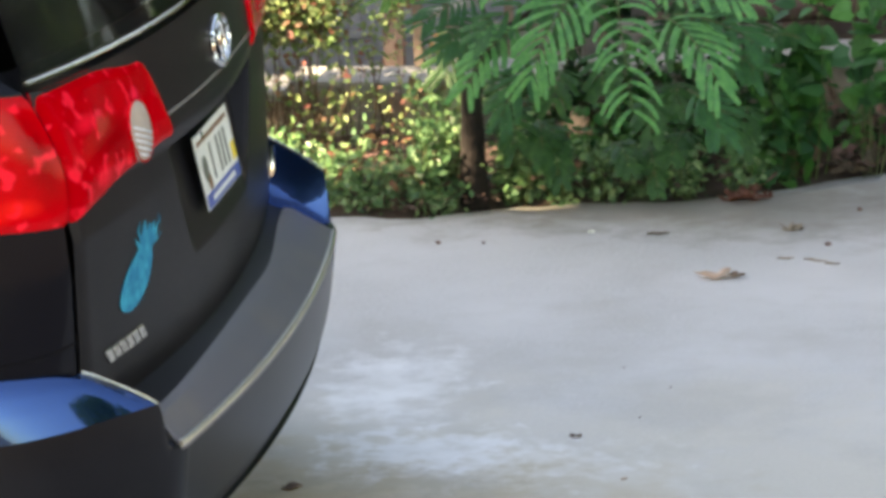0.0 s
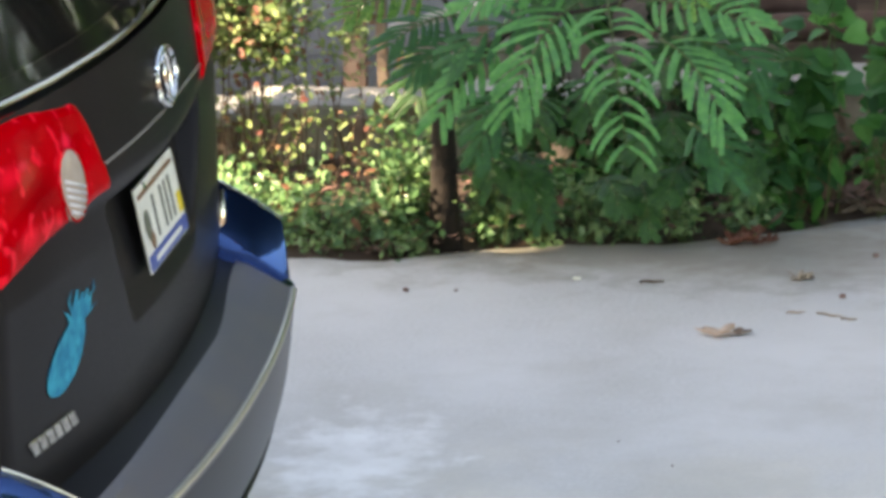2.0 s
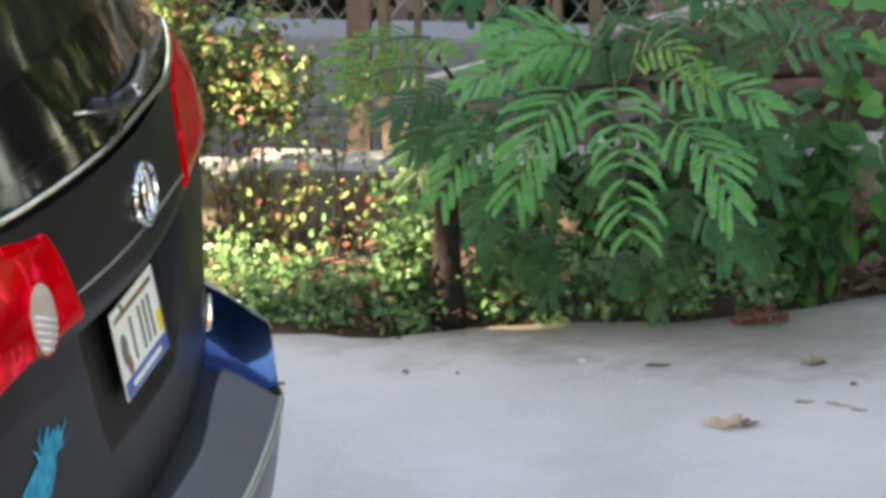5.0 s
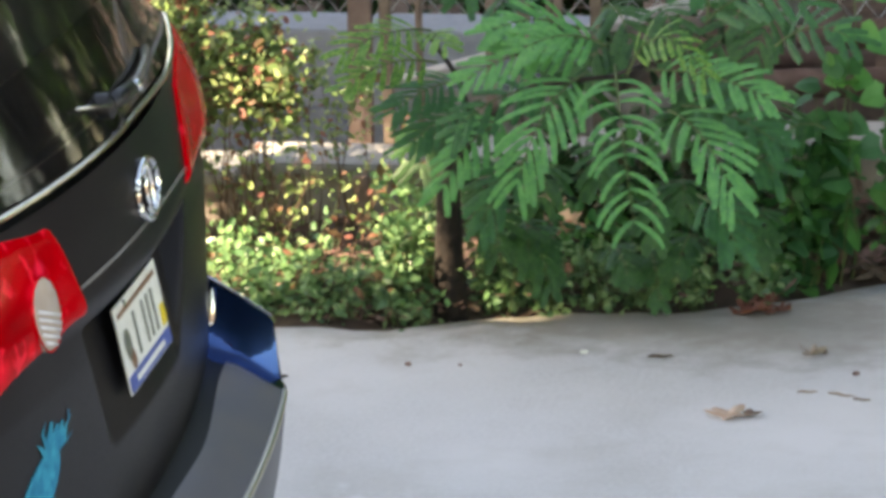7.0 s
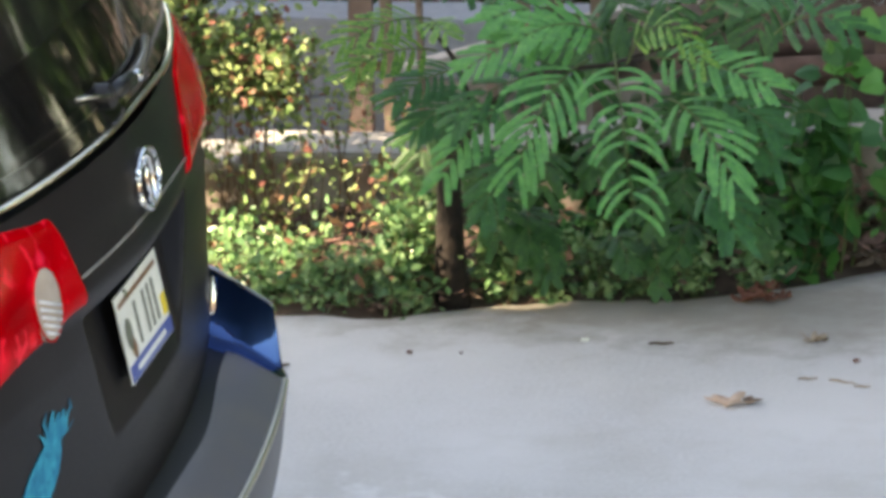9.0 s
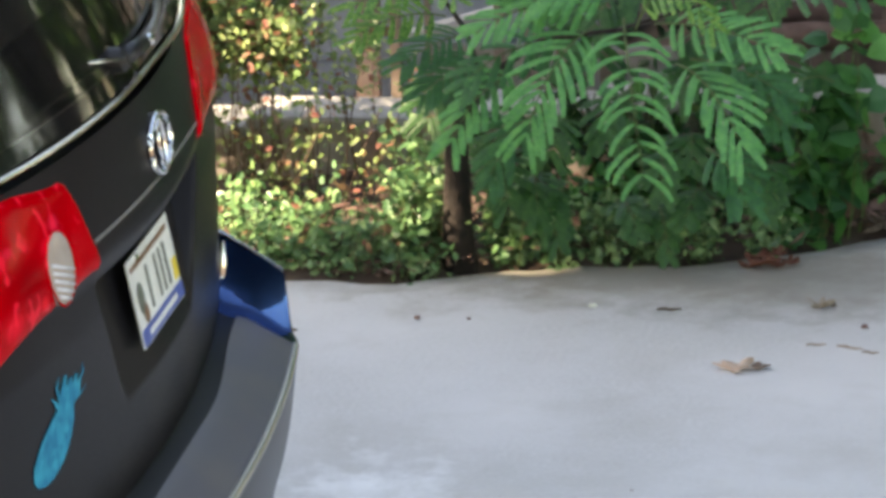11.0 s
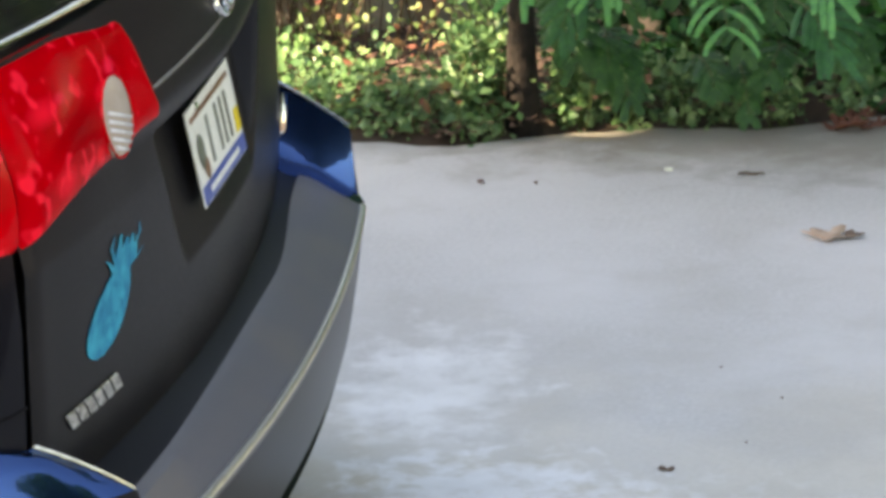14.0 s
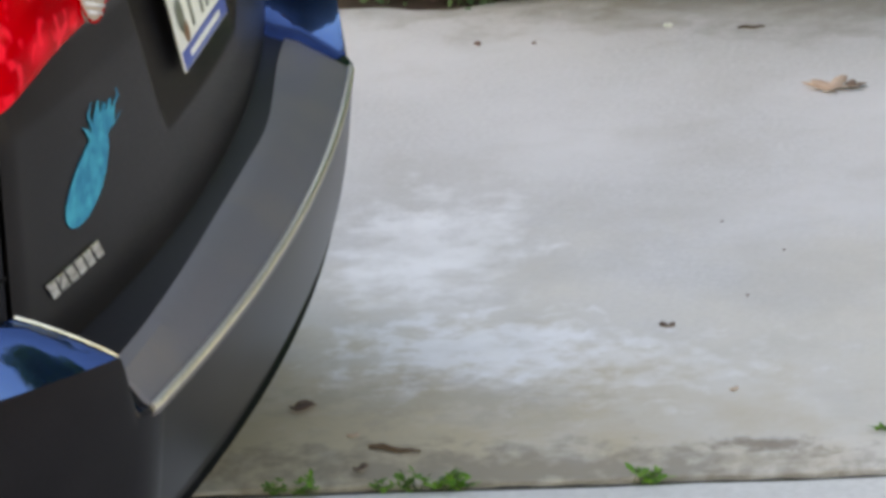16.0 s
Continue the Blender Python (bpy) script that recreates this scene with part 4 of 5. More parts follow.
    leaf(M_LEAF_HALFSHADE, "frond set further back, half shade put into its green", (0.26, 2.50, 0.58), (0.14, 2.44, 0.60), (0.06, 2.40, 0.52), 6, 0.09, 0.4, 0.0075)
    leaf(M_LEAF_NEW, "pale new frond", (-0.03, 2.62, 0.67), (-0.10, 2.50, 0.71), (-0.19, 2.46, 0.655), 9, 0.068, 0.35, 0.0054)
    leaf(M_LEAF_NEW, "pale new frond", (-0.01, 2.60, 0.64), (-0.03, 2.50, 0.72), (0.03, 2.42, 0.69), 9, 0.062, 0.35, 0.0054)
    leaf(M_LEAF_NEW, "pale new frond", (-0.02, 2.62, 0.60), (-0.10, 2.54, 0.64), (-0.18, 2.48, 0.59), 9, 0.068, 0.3, 0.0054)
    leaf(M_LEAF_HALFSHADE, "frond set further back, half shade put into its green", (0.04, 2.72, 0.54), (-0.04, 2.62, 0.56), (-0.10, 2.56, 0.51), 10, 0.080, 0.45, 0.0052)
    leaf(M_LEAF_HALFSHADE, "frond set further back, half shade put into its green", (0.06, 2.70, 0.50), (0.0, 2.60, 0.50), (-0.06, 2.54, 0.45), 10, 0.080, 0.45, 0.0052)
    leaf(M_LEAF_HALFSHADE, "frond set further back, half shade put into its green", (0.06, 2.80, 0.70), (0.05, 2.74, 0.82), (0.03, 2.70, 0.74), 6, 0.085, 0.3, 0.0075)
    leaf(M_LEAF_HALFSHADE, "frond set further back, half shade put into its green", (0.07, 2.80, 0.66), (0.10, 2.74, 0.76), (0.12, 2.70, 0.66), 6, 0.085, 0.3, 0.0075)
    leaf(M_LEAF_HALFSHADE, "frond set further back, half shade put into its green", (0.56, 2.50, 0.72), (0.64, 2.48, 0.82), (0.76, 2.44, 0.78), 6, 0.09, 0.3, 0.0075)
    leaf(M_LEAF_HALFSHADE, "frond set further back, half shade put into its green", (0.56, 2.56, 0.72), (0.58, 2.52, 0.84), (0.54, 2.46, 0.80), 6, 0.09, 0.3, 0.0075)
    leaf(M_LEAF_HALFSHADE, "frond set further back, half shade put into its green", (0.70, 2.56, 0.66), (0.78, 2.52, 0.74), (0.86, 2.48, 0.70), 6, 0.08, 0.3, 0.0075)
    leaf(M_LEAF, "", (0.16, 2.54, 0.50), (0.08, 2.42, 0.52), (0.03, 2.38, 0.40), 8, 0.085, 0.5, 0.0066, 0.0, 0.5)
    leaf(M_LEAF_HALFSHADE, "frond set further back, half shade put into its green", (0.20, 2.56, 0.42), (0.14, 2.46, 0.42), (0.10, 2.42, 0.31), 7, 0.085, 0.5, 0.0070, 0.0, 0.5)
    leaf(M_LEAF, "", (0.30, 2.52, 0.70), (0.22, 2.44, 0.76), (0.13, 2.42, 0.72), 9, 0.075, 0.4, 0.0064)
    # low fronds below, their shade put into the darker leaf colour
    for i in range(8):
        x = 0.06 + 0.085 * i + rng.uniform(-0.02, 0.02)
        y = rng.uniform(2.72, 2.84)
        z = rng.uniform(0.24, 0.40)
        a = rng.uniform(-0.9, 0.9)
        leaf(M_LEAF_SHADED, "mimosa frond with shade put into its darker green", (x, y, z), (x + 0.06 * a, y - 0.06, z + 0.03), (x + 0.10 * a, y - 0.10, z - rng.uniform(0.03, 0.08)), 6, rng.uniform(0.06, 0.085), 0.4, 0.008)
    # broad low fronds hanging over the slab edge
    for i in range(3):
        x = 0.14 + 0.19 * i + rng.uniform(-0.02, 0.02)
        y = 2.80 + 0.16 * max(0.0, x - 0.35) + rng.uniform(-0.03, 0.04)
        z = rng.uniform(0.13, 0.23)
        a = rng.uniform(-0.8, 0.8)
        leaf(M_LEAF_SHADED, "mimosa frond with shade put into its darker green", (x, y, z), (x + 0.06 * a, y - 0.06, z + 0.03), (x + 0.11 * a, y - 0.13, max(0.05, z - rng.uniform(0.02, 0.06))), 6, rng.uniform(0.055, 0.08), 0.5, 0.0085, 0.0, 0.5)
    leaf(M_LEAF_SHADED, "mimosa frond with shade put into its darker green", (0.40, 2.80, 0.15), (0.425, 2.74, 0.16), (0.440, 2.68, 0.07), 6, 0.050, 0.5, 0.0075, 0.0, 0.5)
    leaf(M_LEAF_SHADED, "mimosa frond with shade put into its darker green", (0.14, 2.82, 0.20), (0.17, 2.74, 0.20), (0.20, 2.68, 0.10), 7, 0.070, 0.5, 0.0075, 0.0, 0.5)
    # fronds further back, again with shade in the leaf colour
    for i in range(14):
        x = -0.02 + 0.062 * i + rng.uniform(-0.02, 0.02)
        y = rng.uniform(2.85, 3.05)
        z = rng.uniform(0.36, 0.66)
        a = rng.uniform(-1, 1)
        leaf(M_LEAF_SHADED, "mimosa frond with shade put into its darker green", (x, y, z), (x + 0.08 * a, y - 0.08, z + 0.06), (x + 0.15 * a, y - 0.14, z - rng.uniform(0.0, 0.06)), 7, rng.uniform(0.07, 0.10), 0.35, 0.008)
    ob = wood.link("trunk", M_BARK, tree, "dark thin trunk", True)
    ob.matrix_parent_inverse = inv


build_mimosa()


# ---------------------------------------------------------------- shrubs, vines, litter
def leafy(name, label, category, centre, material, stem_mat, stems, spread, height, leaves, size, heart=0.0, up=0.3, lean=(0, 0), droop=0.1, rusty=0.0, bare=0.05, scatter=0.05, sunny=0.0, shortest=0.45):
    """A loose shrub of thin bent stems with leaves set along them."""
    cx, cy = centre
    thing = tagged(empty(name, cx, cy, 0), label, category)
    wood, green, russet = Soup(), Soup(), Soup()
    for i in range(stems):
        a = rng.uniform(0, 2 * math.pi)
        r = math.sqrt(rng.random())
        b = Vector((0.35 * r * spread[0] * math.cos(a), 0.35 * r * spread[1] * math.sin(a), -0.03))
        h = height * rng.uniform(shortest, 1.05)
        e = Vector((r * spread[0] * math.cos(a) + lean[0] * h, r * spread[1] * math.sin(a) + lean[1] * h, h))
        m = b.lerp(e, 0.5) + Vector((rng.uniform(-0.05, 0.05), rng.uniform(-0.05, 0.05), 0.12 * h))
        pts = [bez(b, m, e, k / 6) for k in range(7)]
        wood.add(*tube(pts, [0.0022 - 0.0015 * k / 6 for k in range(7)], 5, cap=False))
        for k in range(leaves):
            t = rng.uniform(bare, 1.0)
            p = bez(b, m, e, t)
            if sunny:
                # blades turn their faces to the light
                nrm = (SUN_DIR * sunny + Vector((0, -0.3, 0.5)) + rand_dir() * 0.75).normalized()
                d = rand_dir(up)
                d = (d - nrm * d.dot(nrm)).normalized()
                s = nrm.cross(d)
            else:
                d = rand_dir(up)
                d.y -= 0.25
                s = d.cross(rand_dir()).normalized()
                s.z *= 0.35
            p = p + rand_dir() * rng.uniform(0.0, scatter)
            ln = size * rng.uniform(0.6, 1.25)
            (russet if rusty and rng.random() < rusty else green).leaf(p, d, s, ln, ln * (0.95 if heart else 0.62), 0.25, heart, droop)
    wood.link("twiggy_growth", stem_mat, thing)
    green.link("foliage", material, thing)
    if russet.v:
        russet.link("rusty_foliage", M_RUSSET, thing, "reddish brown leaves among the green")
    return thing


def build_plants():
    shrub = lambda x, y, h, sp, n, lv=24, size=0.029, bare=0.05, shortest=0.45: leafy("shrub", "sunlit small-leaved yellow-green shrub against the low wall", "shrub", (x, y), M_LEAF_SHRUB, M_TWIG, n, sp, h, lv, size, rusty=0.19, bare=bare, scatter=0.08, sunny=0.30, shortest=shortest)
    shrub(-0.64, 3.10, 0.62, (0.24, 0.14), 9, 190, 0.022, 0.66, 0.74)
    shrub(-0.52, 3.14, 0.56, (0.21, 0.12), 8, 200, 0.021, 0.72, 0.78)
    shrub(-0.40, 3.16, 0.50, (0.20, 0.10), 7, 110, 0.021, 0.74, 0.80)
    shrub(-0.58, 3.10, 0.34, (0.30, 0.10), 6, 26, 0.018, 0.35, 0.6)
    shrub(-0.38, 3.12, 0.30, (0.26, 0.08), 6, 24, 0.018, 0.35, 0.6)
    shrub(-0.25, 3.20, 0.40, (0.15, 0.08), 4, 40, 0.020, 0.58, 0.66)
    shrub(-0.90, 3.04, 0.80, (0.22, 0.20), 22, 100, 0.026, 0.3)
    shrub(-0.76, 3.14, 0.84, (0.18, 0.14), 18, 150, 0.024, 0.4)
    shrub(-0.56, 3.04, 0.30, (0.24, 0.12), 6, 20, 0.021)
    shrub(-0.42, 3.14, 0.30, (0.28, 0.08), 9, 18, 0.018, 0.2)
    low = lambda x, y, h, sp, n, lv=13, size=0.036: leafy("ground_plant", "low loose mid-green plant at the foot of the low wall", "plant", (x, y), M_LEAF_LOW, M_TWIG, n, sp, h, lv, size, rusty=0.08, sunny=0.25)
    low(-0.56, 2.735, 0.15, (0.22, 0.06), 26, 22, 0.024)
    low(-0.36, 2.745, 0.12, (0.18, 0.05), 20, 22, 0.024)
    low(-0.46, 2.90, 0.16, (0.24, 0.10), 22, 22, 0.026)
    low(-0.23, 2.755, 0.15, (0.12, 0.06), 20, 18, 0.025)
    low(-0.14, 2.96, 0.24, (0.12, 0.08), 18, 12, 0.03)
    bush = lambda x, y, h, sp, n: leafy("low_plant", "low bright green leafy plant at the slab edge", "plant", (x, y), M_LEAF_LOW, M_STEM, n, sp, h, 15, 0.030)
    bush(-0.16, 2.80, 0.22, (0.07, 0.06), 18)
    bush(0.06, 2.84, 0.22, (0.06, 0.05), 14)
    bush(-0.10, 2.86, 0.34, (0.08, 0.06), 16)
    dark = lambda x, y, h, sp, n, size=0.036: leafy("shade_plant", "dark green leafy plant in the shade of the mimosa", "plant", (x, y), M_LEAF_VINE, M_STEM, n, sp, h, 13, size)
    edge = lambda x, n=12, h=0.13: leafy("edge_plant", "small green leafy plant growing over the slab edge", "plant", (x, edge_y(x) + 0.045), M_LEAF_LOW, M_STEM, n, (0.08, 0.05), h, 18, 0.024, sunny=0.1, bare=0.15)
    for x, n, h in ((0.08, 14, 0.20), (0.17, 12, 0.13), (0.27, 13, 0.15), (0.37, 12, 0.12), (0.48, 10, 0.14), (0.60, 8, 0.11), (-0.30, 12, 0.09), (-0.44, 12, 0.08), (-0.12, 10, 0.09)):
        edge(x, n, h)
    dark(0.14, 2.94, 0.18, (0.10, 0.06), 8)
    dark(0.26, 3.02, 0.20, (0.12, 0.08), 9)
    dark(0.46, 3.06, 0.22, (0.14, 0.08), 9)
    dark(0.60, 3.10, 0.22, (0.10, 0.08), 8)
    dark(0.94, 3.24, 0.22, (0.14, 0.05), 10)
    dark(0.30, 3.20, 0.34, (0.22, 0.10), 14)
    dark(0.32, 3.08, 0.30, (0.10, 0.05), 10)
    vine = lambda x, y, h, sp, n, size=0.042, lv=12, m=M_LEAF_VINE, bare=0.05: leafy("vine", "climbing vine with heart-shaped green leaves", "vine", (x, y), m, M_STEM, n, sp, h, lv, size, heart=0.6, up=0.1, droop=0.25, bare=bare)
    vine(0.70, 3.06, 0.30, (0.06, 0.05), 9, 0.044, 13)
    vine(0.73, 3.08, 0.42, (0.05, 0.05), 7, 0.056, 10)
    vine(0.78, 3.10, 0.50, (0.07, 0.05), 5, 0.062, 8, M_LEAF_VINE, 0.45)
    vine(0.93, 3.12, 0.48, (0.10, 0.06), 6, 0.052, 10, M_LEAF_VINE, 0.55)

    def climber(x, y, height, size, gap, material):
        # one upright shoot with opposite pairs of broad heart-shaped leaves
        thing = tagged(empty("vine_shoot", x, y, 0), "upright vine shoot with pairs of pale heart-shaped leaves", "vine")
        path = [Vector((0.015 * math.sin(k * 0.9), 0.01 * math.cos(k), -0.02 + (height + 0.02) * k / 10)) for k in range(11)]
        st, gr = Soup(), Soup()
        st.add(*tube(path, [0.0034 - 0.0002 * k for k in range(11)], 6))
        z = height
        while z > height * 0.42:
            p = Vector((0.015 * math.sin(z / height * 9), 0, z))
            for sg in (-1, 1):
                d = Vector((sg * rng.uniform(0.8, 1.0), rng.uniform(-0.55, -0.2), rng.uniform(-0.15, 0.25))).normalized()
                q = Vector((rng.uniform(-0.2, 0.2), -0.75, 0.5)).cross(d).normalized()
                gr.leaf(p + d * 0.012, d, q, size * rng.uniform(0.8, 1.1), size * rng.uniform(0.75, 0.95), 0.22, 0.6, 0.22)
            z -= gap * rng.uniform(0.85, 1.15)
        st.link("shoot_stem", M_STEM, thing)
        gr.link("foliage", material, thing)

    climber(0.812, 3.12, 0.66, 0.056, 0.105, M_LEAF_HEART)
    climber(0.900, 3.15, 0.64, 0.058, 0.11, M_LEAF_HEART)
    climber(0.765, 3.10, 0.36, 0.058, 0.085, M_LEAF_VINE)
    back = lambda x, y, h, sp, n, size=0.042: leafy("background_shrub", "dark green leafy shrub behind the mimosa", "shrub", (x, y), M_LEAF_DARK, M_TWIG, n, sp, h, 20, size)
    back(0.06, 3.16, 0.32, (0.12, 0.08), 14)
    back(0.30, 3.24, 0.38, (0.18, 0.07), 20)
    back(0.54, 3.26, 0.36, (0.16, 0.07), 16)
    back(0.40, 3.80, 0.50, (0.16, 0.08), 12)
    # added hedge stands in for the darkness beyond the fence
    hedge = lambda x: leafy("hedge", "dense hedge added as the dark backdrop behind the chain-link fence", "hedge", (x, 4.75), M_LEAF_DARK, M_TWIG, 60, (0.5, 0.3), 1.0, 24, 0.07)
    for x in (-1.5, -0.8, -0.1, 0.6, 1.3):
        hedge(x)
    # leaf litter over the bed
    litter = Soup()
    for i in range(2600):
        x, y = rng.uniform(-1.6, 1.7), rng.uniform(2.7, 5.2)
        e = edge_y(x)
        if y < e - 0.02:
            continue
        d = rand_dir()
        d.z *= 0.25
        s = d.cross(Vector((0, 0, 1))).normalized()
        litter.leaf(Vector((x, y, 0.035 + 0.03 * rng.random())), d, s, rng.uniform(0.02, 0.055), rng.uniform(0.012, 0.03), 0.4)
    for i in range(700):
        x = rng.uniform(0.62, 1.25)
        y = rng.uniform(3.10, 3.34)
        d = rand_dir()
        d.z *= 0.5
        s = d.cross(Vector((0, 0, 1))).normalized()
        litter.leaf(Vector((x, y, 0.03 + 0.12 * max(0.0, (y - 3.12) / 0.22) * rng.random())), d, s, rng.uniform(0.03, 0.065), rng.uniform(0.014, 0.034), 0.5)
    for i in range(420):
        x = rng.uniform(-0.75, 0.05)
        y = edge_y(x) + rng.uniform(0.01, 0.15)
        d = rand_dir()
        d.z *= 0.3
        s = d.cross(Vector((0, 0, 1))).normalized()
        litter.leaf(Vector((x, y, 0.012 + 0.02 * rng.random())), d, s, rng.uniform(0.015, 0.04), rng.uniform(0.01, 0.02), 0.4)
    tagged(litter.link("leaf_litter", M_LITTER), "brown fallen leaves scattered over the soil", "leaf litter", kind="stuff")


build_plants()


# ---------------------------------------------------------------- fence behind the plants
def build_fence():
    def stake(x, y, w, h, material, name="stake", label="weathered brown wooden stake in front of the grey wall"):
        ob = part(name, box_bm((w, 0.022 if w < 0.045 else w * 0.8, h), (0, 0, h / 2), 0.003, (rng.uniform(-1, 1), rng.uniform(-1.2, 1.2), rng.uniform(-6, 6))), material)
        ob.location = (x, y, -0.03)
        return tagged(ob, label, "stake", "stakes before the wall")

    py = LOW_Y + 0.16
    stake(-0.305 - 0.173 * (py - 3.30), py, 0.055, 0.80, M_POST, "post", "pinkish brown wooden post behind the shrubs")
    py = LOW_Y - 0.13
    stake(-0.305 - 0.173 * (py - 3.30), py, 0.042, 0.20, M_WOOD, "short_stake", "short brown wooden stake before the low wall")
    for x, w in ((-0.287, 0.026), (-0.211, 0.014), (-0.044, 0.025), (0.036, 0.022), (0.020, 0.012), (0.115, 0.020), (0.094, 0.013), (0.200, 0.027)):
        stake(x, 3.55 + 0.02 * rng.random(), w, 0.78, M_WOOD)


build_fence()


# ---------------------------------------------------------------- trees added out of view for shade and reflections
def build_tree(x, y, h, crown, seed, n=900, gap=0.22, leaf=None):
    r2 = random.Random(seed)
    tree = tagged(empty("added_tree", x, y, 0), "broadleaf tree added out of view for shade and reflections", "tree")
    wood, leaves = Soup(), Soup()
    trunk = [Vector((0, 0, -0.1)), Vector((0.1, 0.05, h * 0.3)), Vector((-0.05, 0, h * 0.6)), Vector((0, 0, h * 0.95))]
    wood.add(*tube(trunk, [0.20, 0.16, 0.12, 0.05], 12))
    for i in range(10):
        a = r2.uniform(0, 6.28)
        e = Vector((crown[0] * 0.8 * math.cos(a), crown[1] * 0.8 * math.sin(a), h * r2.uniform(0.7, 1.0)))
        b = trunk[1].lerp(trunk[2], r2.random())
        wood.add(*tube([b, b.lerp(e, 0.5) + Vector((0, 0, 0.3)), e], [0.07, 0.045, 0.015], 7))
    for i in range(n):
        while True:
            q = Vector((r2.uniform(-1, 1), r2.uniform(-1, 1), r2.uniform(-1, 1)))
            if q.length < 1:
                break
        c = Vector((q.x * crown[0], q.y * crown[1], h * 0.85 + q.z * crown[2]))
        if noise.noise(c * 0.7 + Vector((seed, 0, 0))) < -gap:
            continue
        for k in range(7):
            d = Vector((r2.uniform(-1, 1), r2.uniform(-1, 1), r2.uniform(-0.7, 0.4))).normalized()
            s = d.cross(Vector((r2.uniform(-1, 1), r2.uniform(-1, 1), 1))).normalized()
            p = c + Vector((r2.uniform(-0.2, 0.2), r2.uniform(-0.2, 0.2), r2.uniform(-0.2, 0.2)))
            ln = r2.uniform(0.14, 0.24)
            leaves.leaf(p, d, s, ln, ln * 0.6, 0.2)
    wood.link("trunk", M_BARK, tree, "", True)
    leaves.link("crown", leaf or M_LEAF_CANOPY, tree)
    return tree


# added to keep sun off the slab and leave it on the shrubs
build_tree(-4.8, -3.60, 6.4, (3.7, 3.5, 1.5), 3, 6800, 2.0)
build_tree(-5.35, -0.62, 5.4, (1.0, 0.45, 0.3), 21, 420, 2.0)
build_tree(-6.05, -0.60, 9.4, (2.6, 2.2, 0.6), 6, 2800, 2.0)
build_tree(-9.1, 0.42, 9.4, (1.9, 1.05, 0.4), 5, 1000, 2.0)
# added for dark reflections in the rear glass, shade put into leaf colour
build_tree(2.9, 10.4, 3.6, (1.8, 1.6, 2.7), 14, 1300, 0.42, M_LEAF_DARK)
build_tree(0.5, 10.8, 3.4, (3.0, 1.6, 2.6), 8, 2200, 2.0, M_LEAF_DARK)
build_tree(5.0, 9.8, 3.6, (3.0, 1.8, 2.8), 9, 2200, 0.42, M_LEAF_DARK)
# these two are added to cut sky light over the slab
build_tree(2.7, 4.2, 4.0, (2.2, 2.0, 0.8), 31, 1900, 2.0, M_LEAF_DARK)
build_tree(4.5, 2.4, 4.4, (1.7, 2.0, 1.3), 23, 1500, 2.0, M_LEAF_DARK)
build_tree(9.5, 7.0, 3.6, (2.4, 3.0, 2.8), 12, 1900, 0.42, M_LEAF_DARK)
# added to break up the sky reflected in the near bumper corner
build_tree(7.6, -9.4, 5.2, (3.2, 3.0, 1.9), 17, 2600, 0.10, M_LEAF_CANOPY)
build_tree(10.2, -5.6, 5.2, (3.0, 3.0, 2.1), 19, 2400, 0.10, M_LEAF_CANOPY)


# ---------------------------------------------------------------- small things lying on the slab
def dry_leaf(name, label, x, y, size, turn, material=None, lobes=2, curl=0.25, z=0.002):
    """A curled fallen leaf with lobes round a midrib."""
    r3 = random.Random(int(x * 1000) * 7 + int(y * 1000))
    pts = []
    k = 30
    for i in range(k):
        w = 2 * math.pi * i / k
        rr = size * 0.5 * (0.36 + 0.64 * abs(math.cos(lobes * w * 0.5 + 0.3)) ** (1.4 if lobes > 4 else 0.8)) * r3.uniform(0.88, 1.08)
        qx, qy = rr * math.cos(w), rr * 0.8 * math.sin(w)
        pts.append(Vector((qx, qy, curl * rr * (0.35 + 0.65 * math.sin(w * 1.5 + x * 9) ** 2))))
    vs = [Vector((0, 0, 0.0))] + pts
    fs = [(0, i + 1, (i + 1) % k + 1) for i in range(k)]
    ob = mesh_object(name, vs, fs, material or M_DRY, smooth=True)
    s = ob.modifiers.new("thick", "SOLIDIFY")
    s.thickness = 0.0012
    ob.matrix_world = pose(x, y, z, 0, 0, turn)
    return tagged(ob, label, "leaf")


def twig(x, y, length, turn, r=0.003, label="thin brown twig lying on the concrete", material=None):
    pts = [Vector((length * (i / 6 - 0.5), 0.02 * length * math.sin(i * 1.3), r + 0.002 * math.sin(i * 0.9) ** 2)) for i in range(7)]
    vs, fs = tube(pts, [r * (0.6 + 0.5 * math.sin(0.5 + i * 0.45)) for i in range(7)], 6)
    ob = mesh_object("twig", vs, fs, material or M_TWIG, smooth=True)
    ob.matrix_world = pose(x, y, 0.0, 0, 0, turn)
    return tagged(ob, label, "twig")


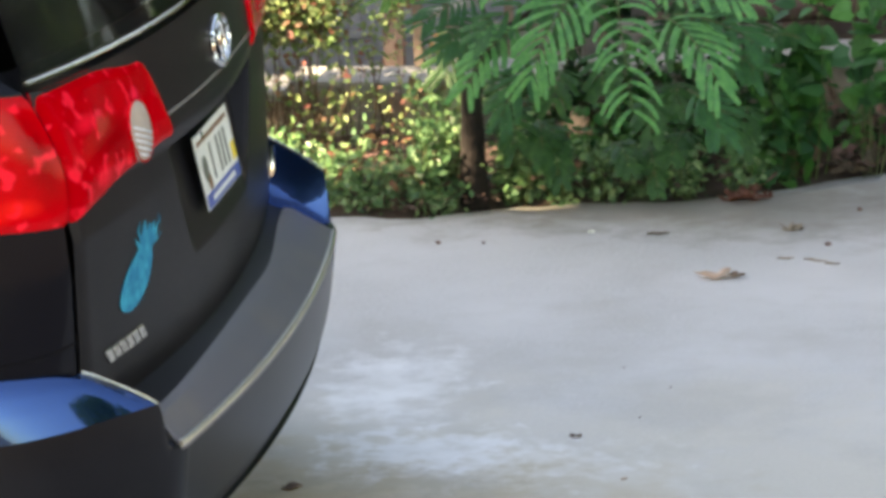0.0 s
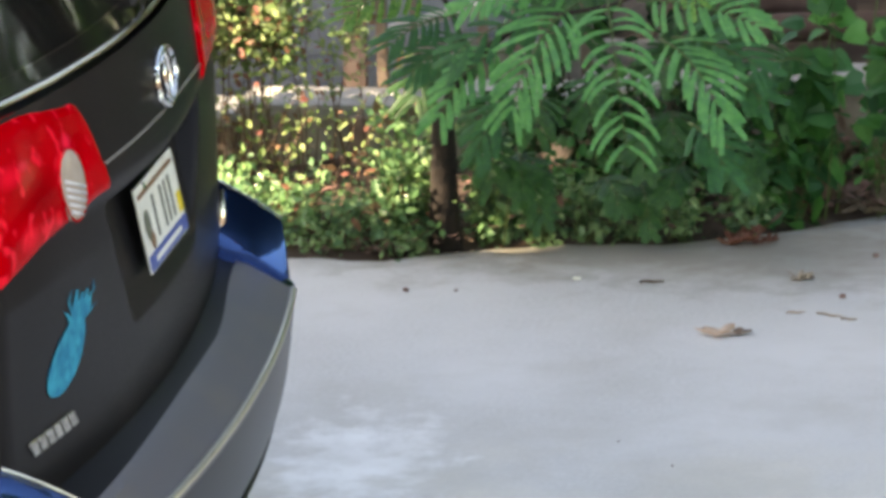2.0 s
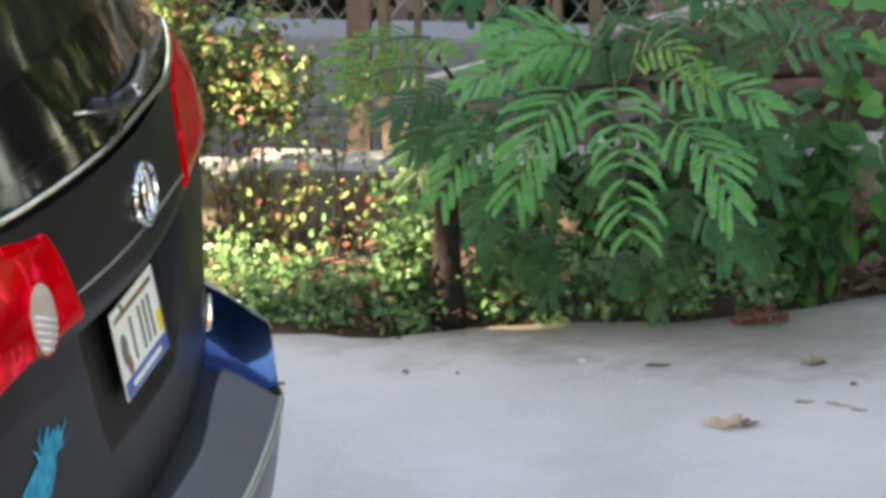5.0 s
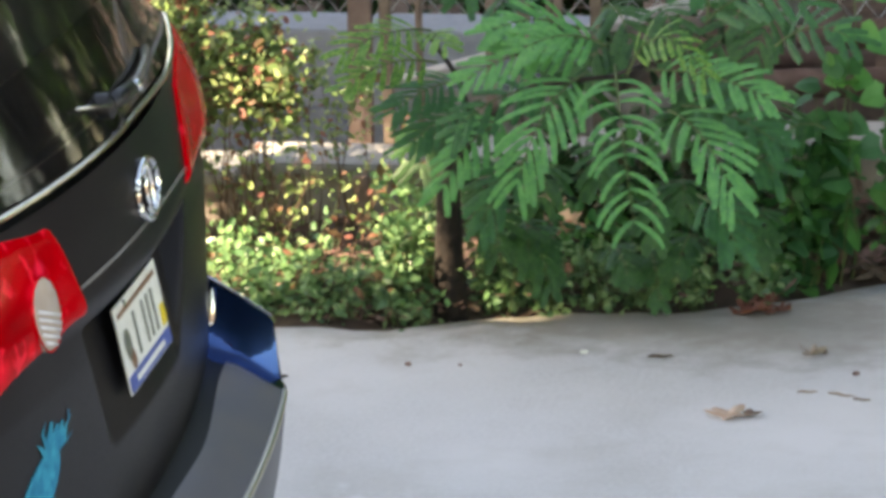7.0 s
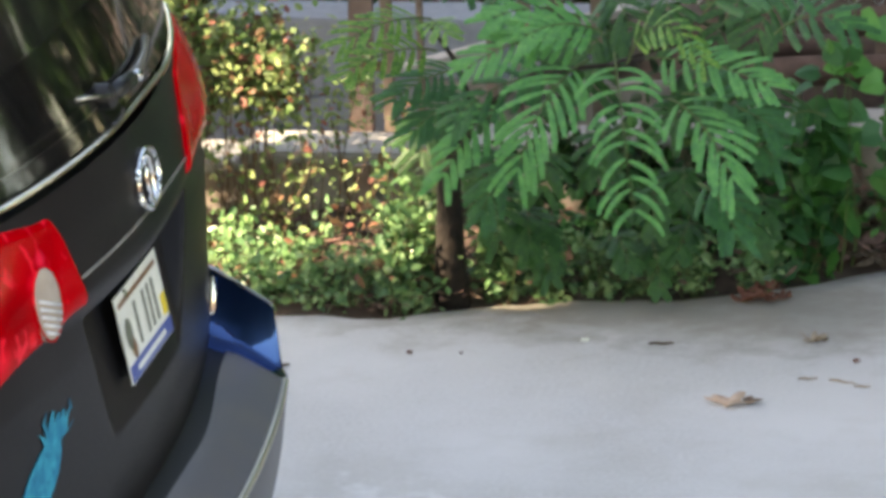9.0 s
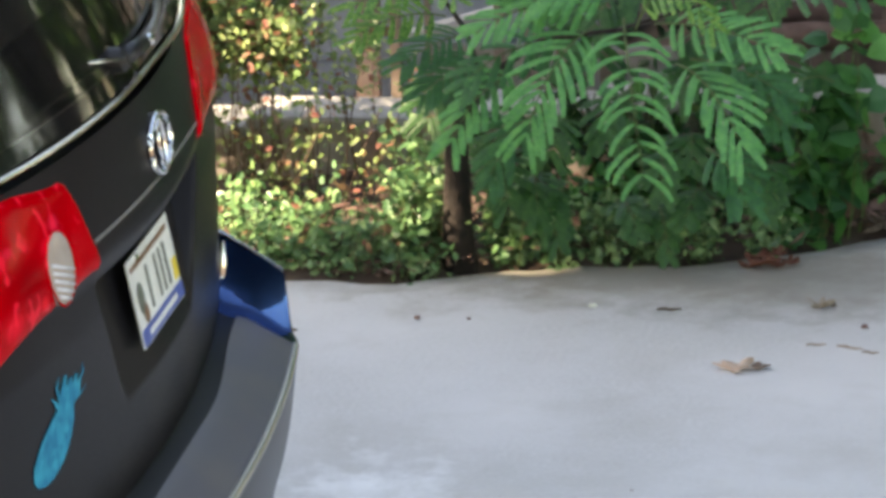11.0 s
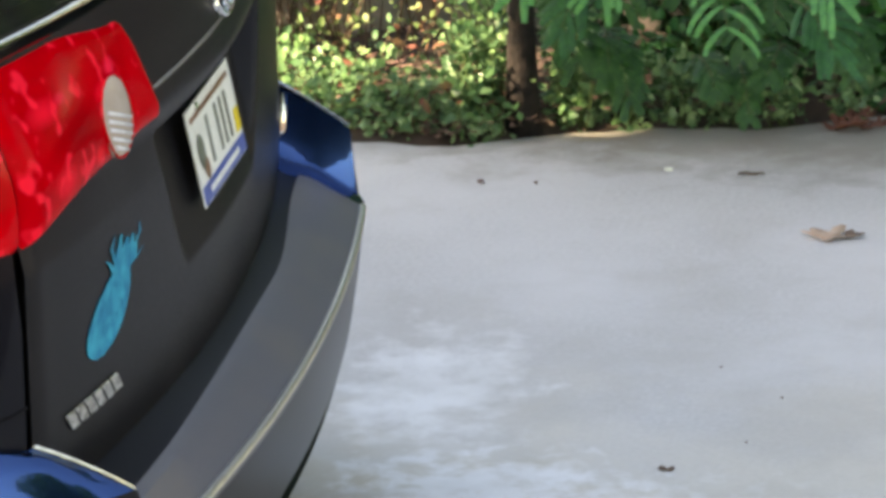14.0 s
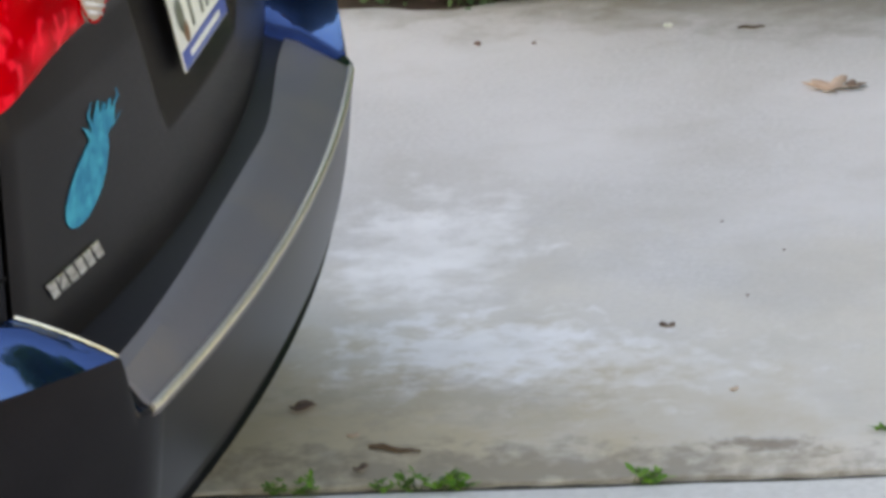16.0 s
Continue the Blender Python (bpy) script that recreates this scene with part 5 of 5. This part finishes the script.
def weed(x, y, size, n, seed):
    r4 = random.Random(seed)
    th = tagged(empty("weed", x, y, -0.012), "small green weed sprouting from the slab joint", "weed")
    s, st = Soup(), Soup()
    for i in range(n):
        a = r4.uniform(0, 6.28)
        b0 = Vector((r4.uniform(-0.3, 0.3) * size, r4.uniform(-0.1, 0.1) * size, 0))
        e = b0 + Vector((math.cos(a) * size * 0.5, math.sin(a) * size * 0.35, size * r4.uniform(0.2, 0.6)))
        st.add(*tube([b0, b0.lerp(e, 0.5) + Vector((0, 0, 0.1 * size)), e], [0.0012, 0.001, 0.0006], 4, cap=False))
        for k in range(5):
            d = Vector((r4.uniform(-1, 1), r4.uniform(-1, 1), r4.uniform(-0.2, 0.6))).normalized()
            q = d.cross(Vector((r4.uniform(-0.5, 0.5), r4.uniform(-0.5, 0.5), 1))).normalized()
            ln = size * r4.uniform(0.18, 0.34)
            s.leaf(b0.lerp(e, r4.uniform(0.4, 1.0)), d, q, ln, ln * 0.6, 0.2)
    st.link("stalk_growth", M_STEM, th)
    s.link("foliage", M_WEED, th)


def build_debris():
    dry_leaf("fallen_leaf", "pale brown lobed fallen leaf on the concrete", 0.645, 2.098, 0.105, -8, lobes=5, curl=0.30)
    dry_leaf("fallen_leaf", "small darker curled half of a fallen leaf", 0.690, 2.104, 0.045, 20, M_LITTER, 3, 0.6)
    dry_leaf("fallen_leaf", "small dark curled leaf alone on the slab", 0.483, 0.801, 0.026, 10, M_LITTER, 2, 0.5)
    dry_leaf("fallen_leaf", "brown curled leaf cluster on the slab", 0.779, 2.537, 0.062, 30, M_DRY_GREY, 5, 0.7)
    dry_leaf("fallen_leaf", "small brown leaf on the slab", 0.80, 2.55, 0.030, -50, M_LITTER, 3, 0.5)
    dry_leaf("fallen_leaf", "dark narrow leaf beside the bumper", -0.054, 0.419, 0.055, 14, M_LITTER, 1, 0.35)
    dry_leaf("fallen_leaf", "tiny orange leaf on the slab", 0.62, 0.511, 0.018, 75, M_DRY, 2, 0.3)
    dry_leaf("fallen_leaf", "tiny orange leaf beside the bumper", 0.05, 0.30, 0.02, 20, M_DRY, 2, 0.3)
    dry_leaf("fallen_leaf", "curled brown leaf at the joint", 0.085, 0.16, 0.03, 60, M_LITTER, 2, 0.5)
    for i in range(14):
        a, r = 2.4 * i, 0.0125 * math.sqrt(i)
        dry_leaf("fallen_leaf", "rusty red dead leaf at the slab edge", 0.645 + 1.1 * r * math.cos(a), 2.855 + 1.4 * r * math.sin(a), 0.036 + 0.022 * ((i * 7) % 5) / 4, 47 * i, M_RUST, 3 + i % 3, 0.55, 0.002 + 0.004 * (i % 4))
    chip = part("pale_chip", box_bm((0.018, 0.012, 0.006), (0, 0, 0.003), 0.002), M_CHIP)
    chip.location = (0.298, 2.512, 0)
    tagged(chip, "tiny pale green-white chip on the concrete", "chip")
    twig(0.462, 2.494, 0.052, 4)
    twig(0.12 + 0.005, 0.238, 0.085, -16, 0.004)
    twig(0.115, 0.245, 0.05, -42, 0.003)
    twig(0.79, 2.27, 0.040, 5, 0.0024, material=M_DRY_GREY, label="pale weathered twig lying on the concrete")
    twig(0.862, 2.255, 0.062, -24, 0.0024, material=M_DRY_GREY, label="pale weathered twig lying on the concrete")
    twig(0.905, 2.225, 0.035, -10, 0.0025, material=M_DRY_GREY, label="pale weathered twig lying on the concrete")
    twig(-0.315, 2.28, 0.04, 8, 0.004)
    for x, y, s in ((0.88, 2.40, 0.009), (-0.059, 2.394, 0.008), (0.05, 2.40, 0.005), (0.93, 2.74, 0.008), (0.52, 1.33, 0.003), (0.64, 1.18, 0.003), (0.60, 0.95, 0.003)):
        bm = bmesh.new()
        bmesh.ops.create_icosphere(bm, subdivisions=1, radius=s)
        bmesh.ops.scale(bm, vec=(1, 0.7, 0.6), verts=bm.verts)
        ob = part("pebble", bm, M_LITTER)
        ob.matrix_world = pose(x, y, s * 0.5, 0, 0, 40 * x)
        tagged(ob, "small dark pebble on the concrete", "pebble", "pebbles on the slab")
    weed(0.517, joint_y(0.517), 0.055, 9, 1)
    for i, (x, s) in enumerate(((-0.03, 0.04), (0.02, 0.045), (0.13, 0.035), (0.17, 0.05), (0.21, 0.06), (0.245, 0.045))):
        weed(x, joint_y(x), s, 8, 10 + i)
    weed(0.875, 0.345, 0.045, 7, 30)


build_debris()
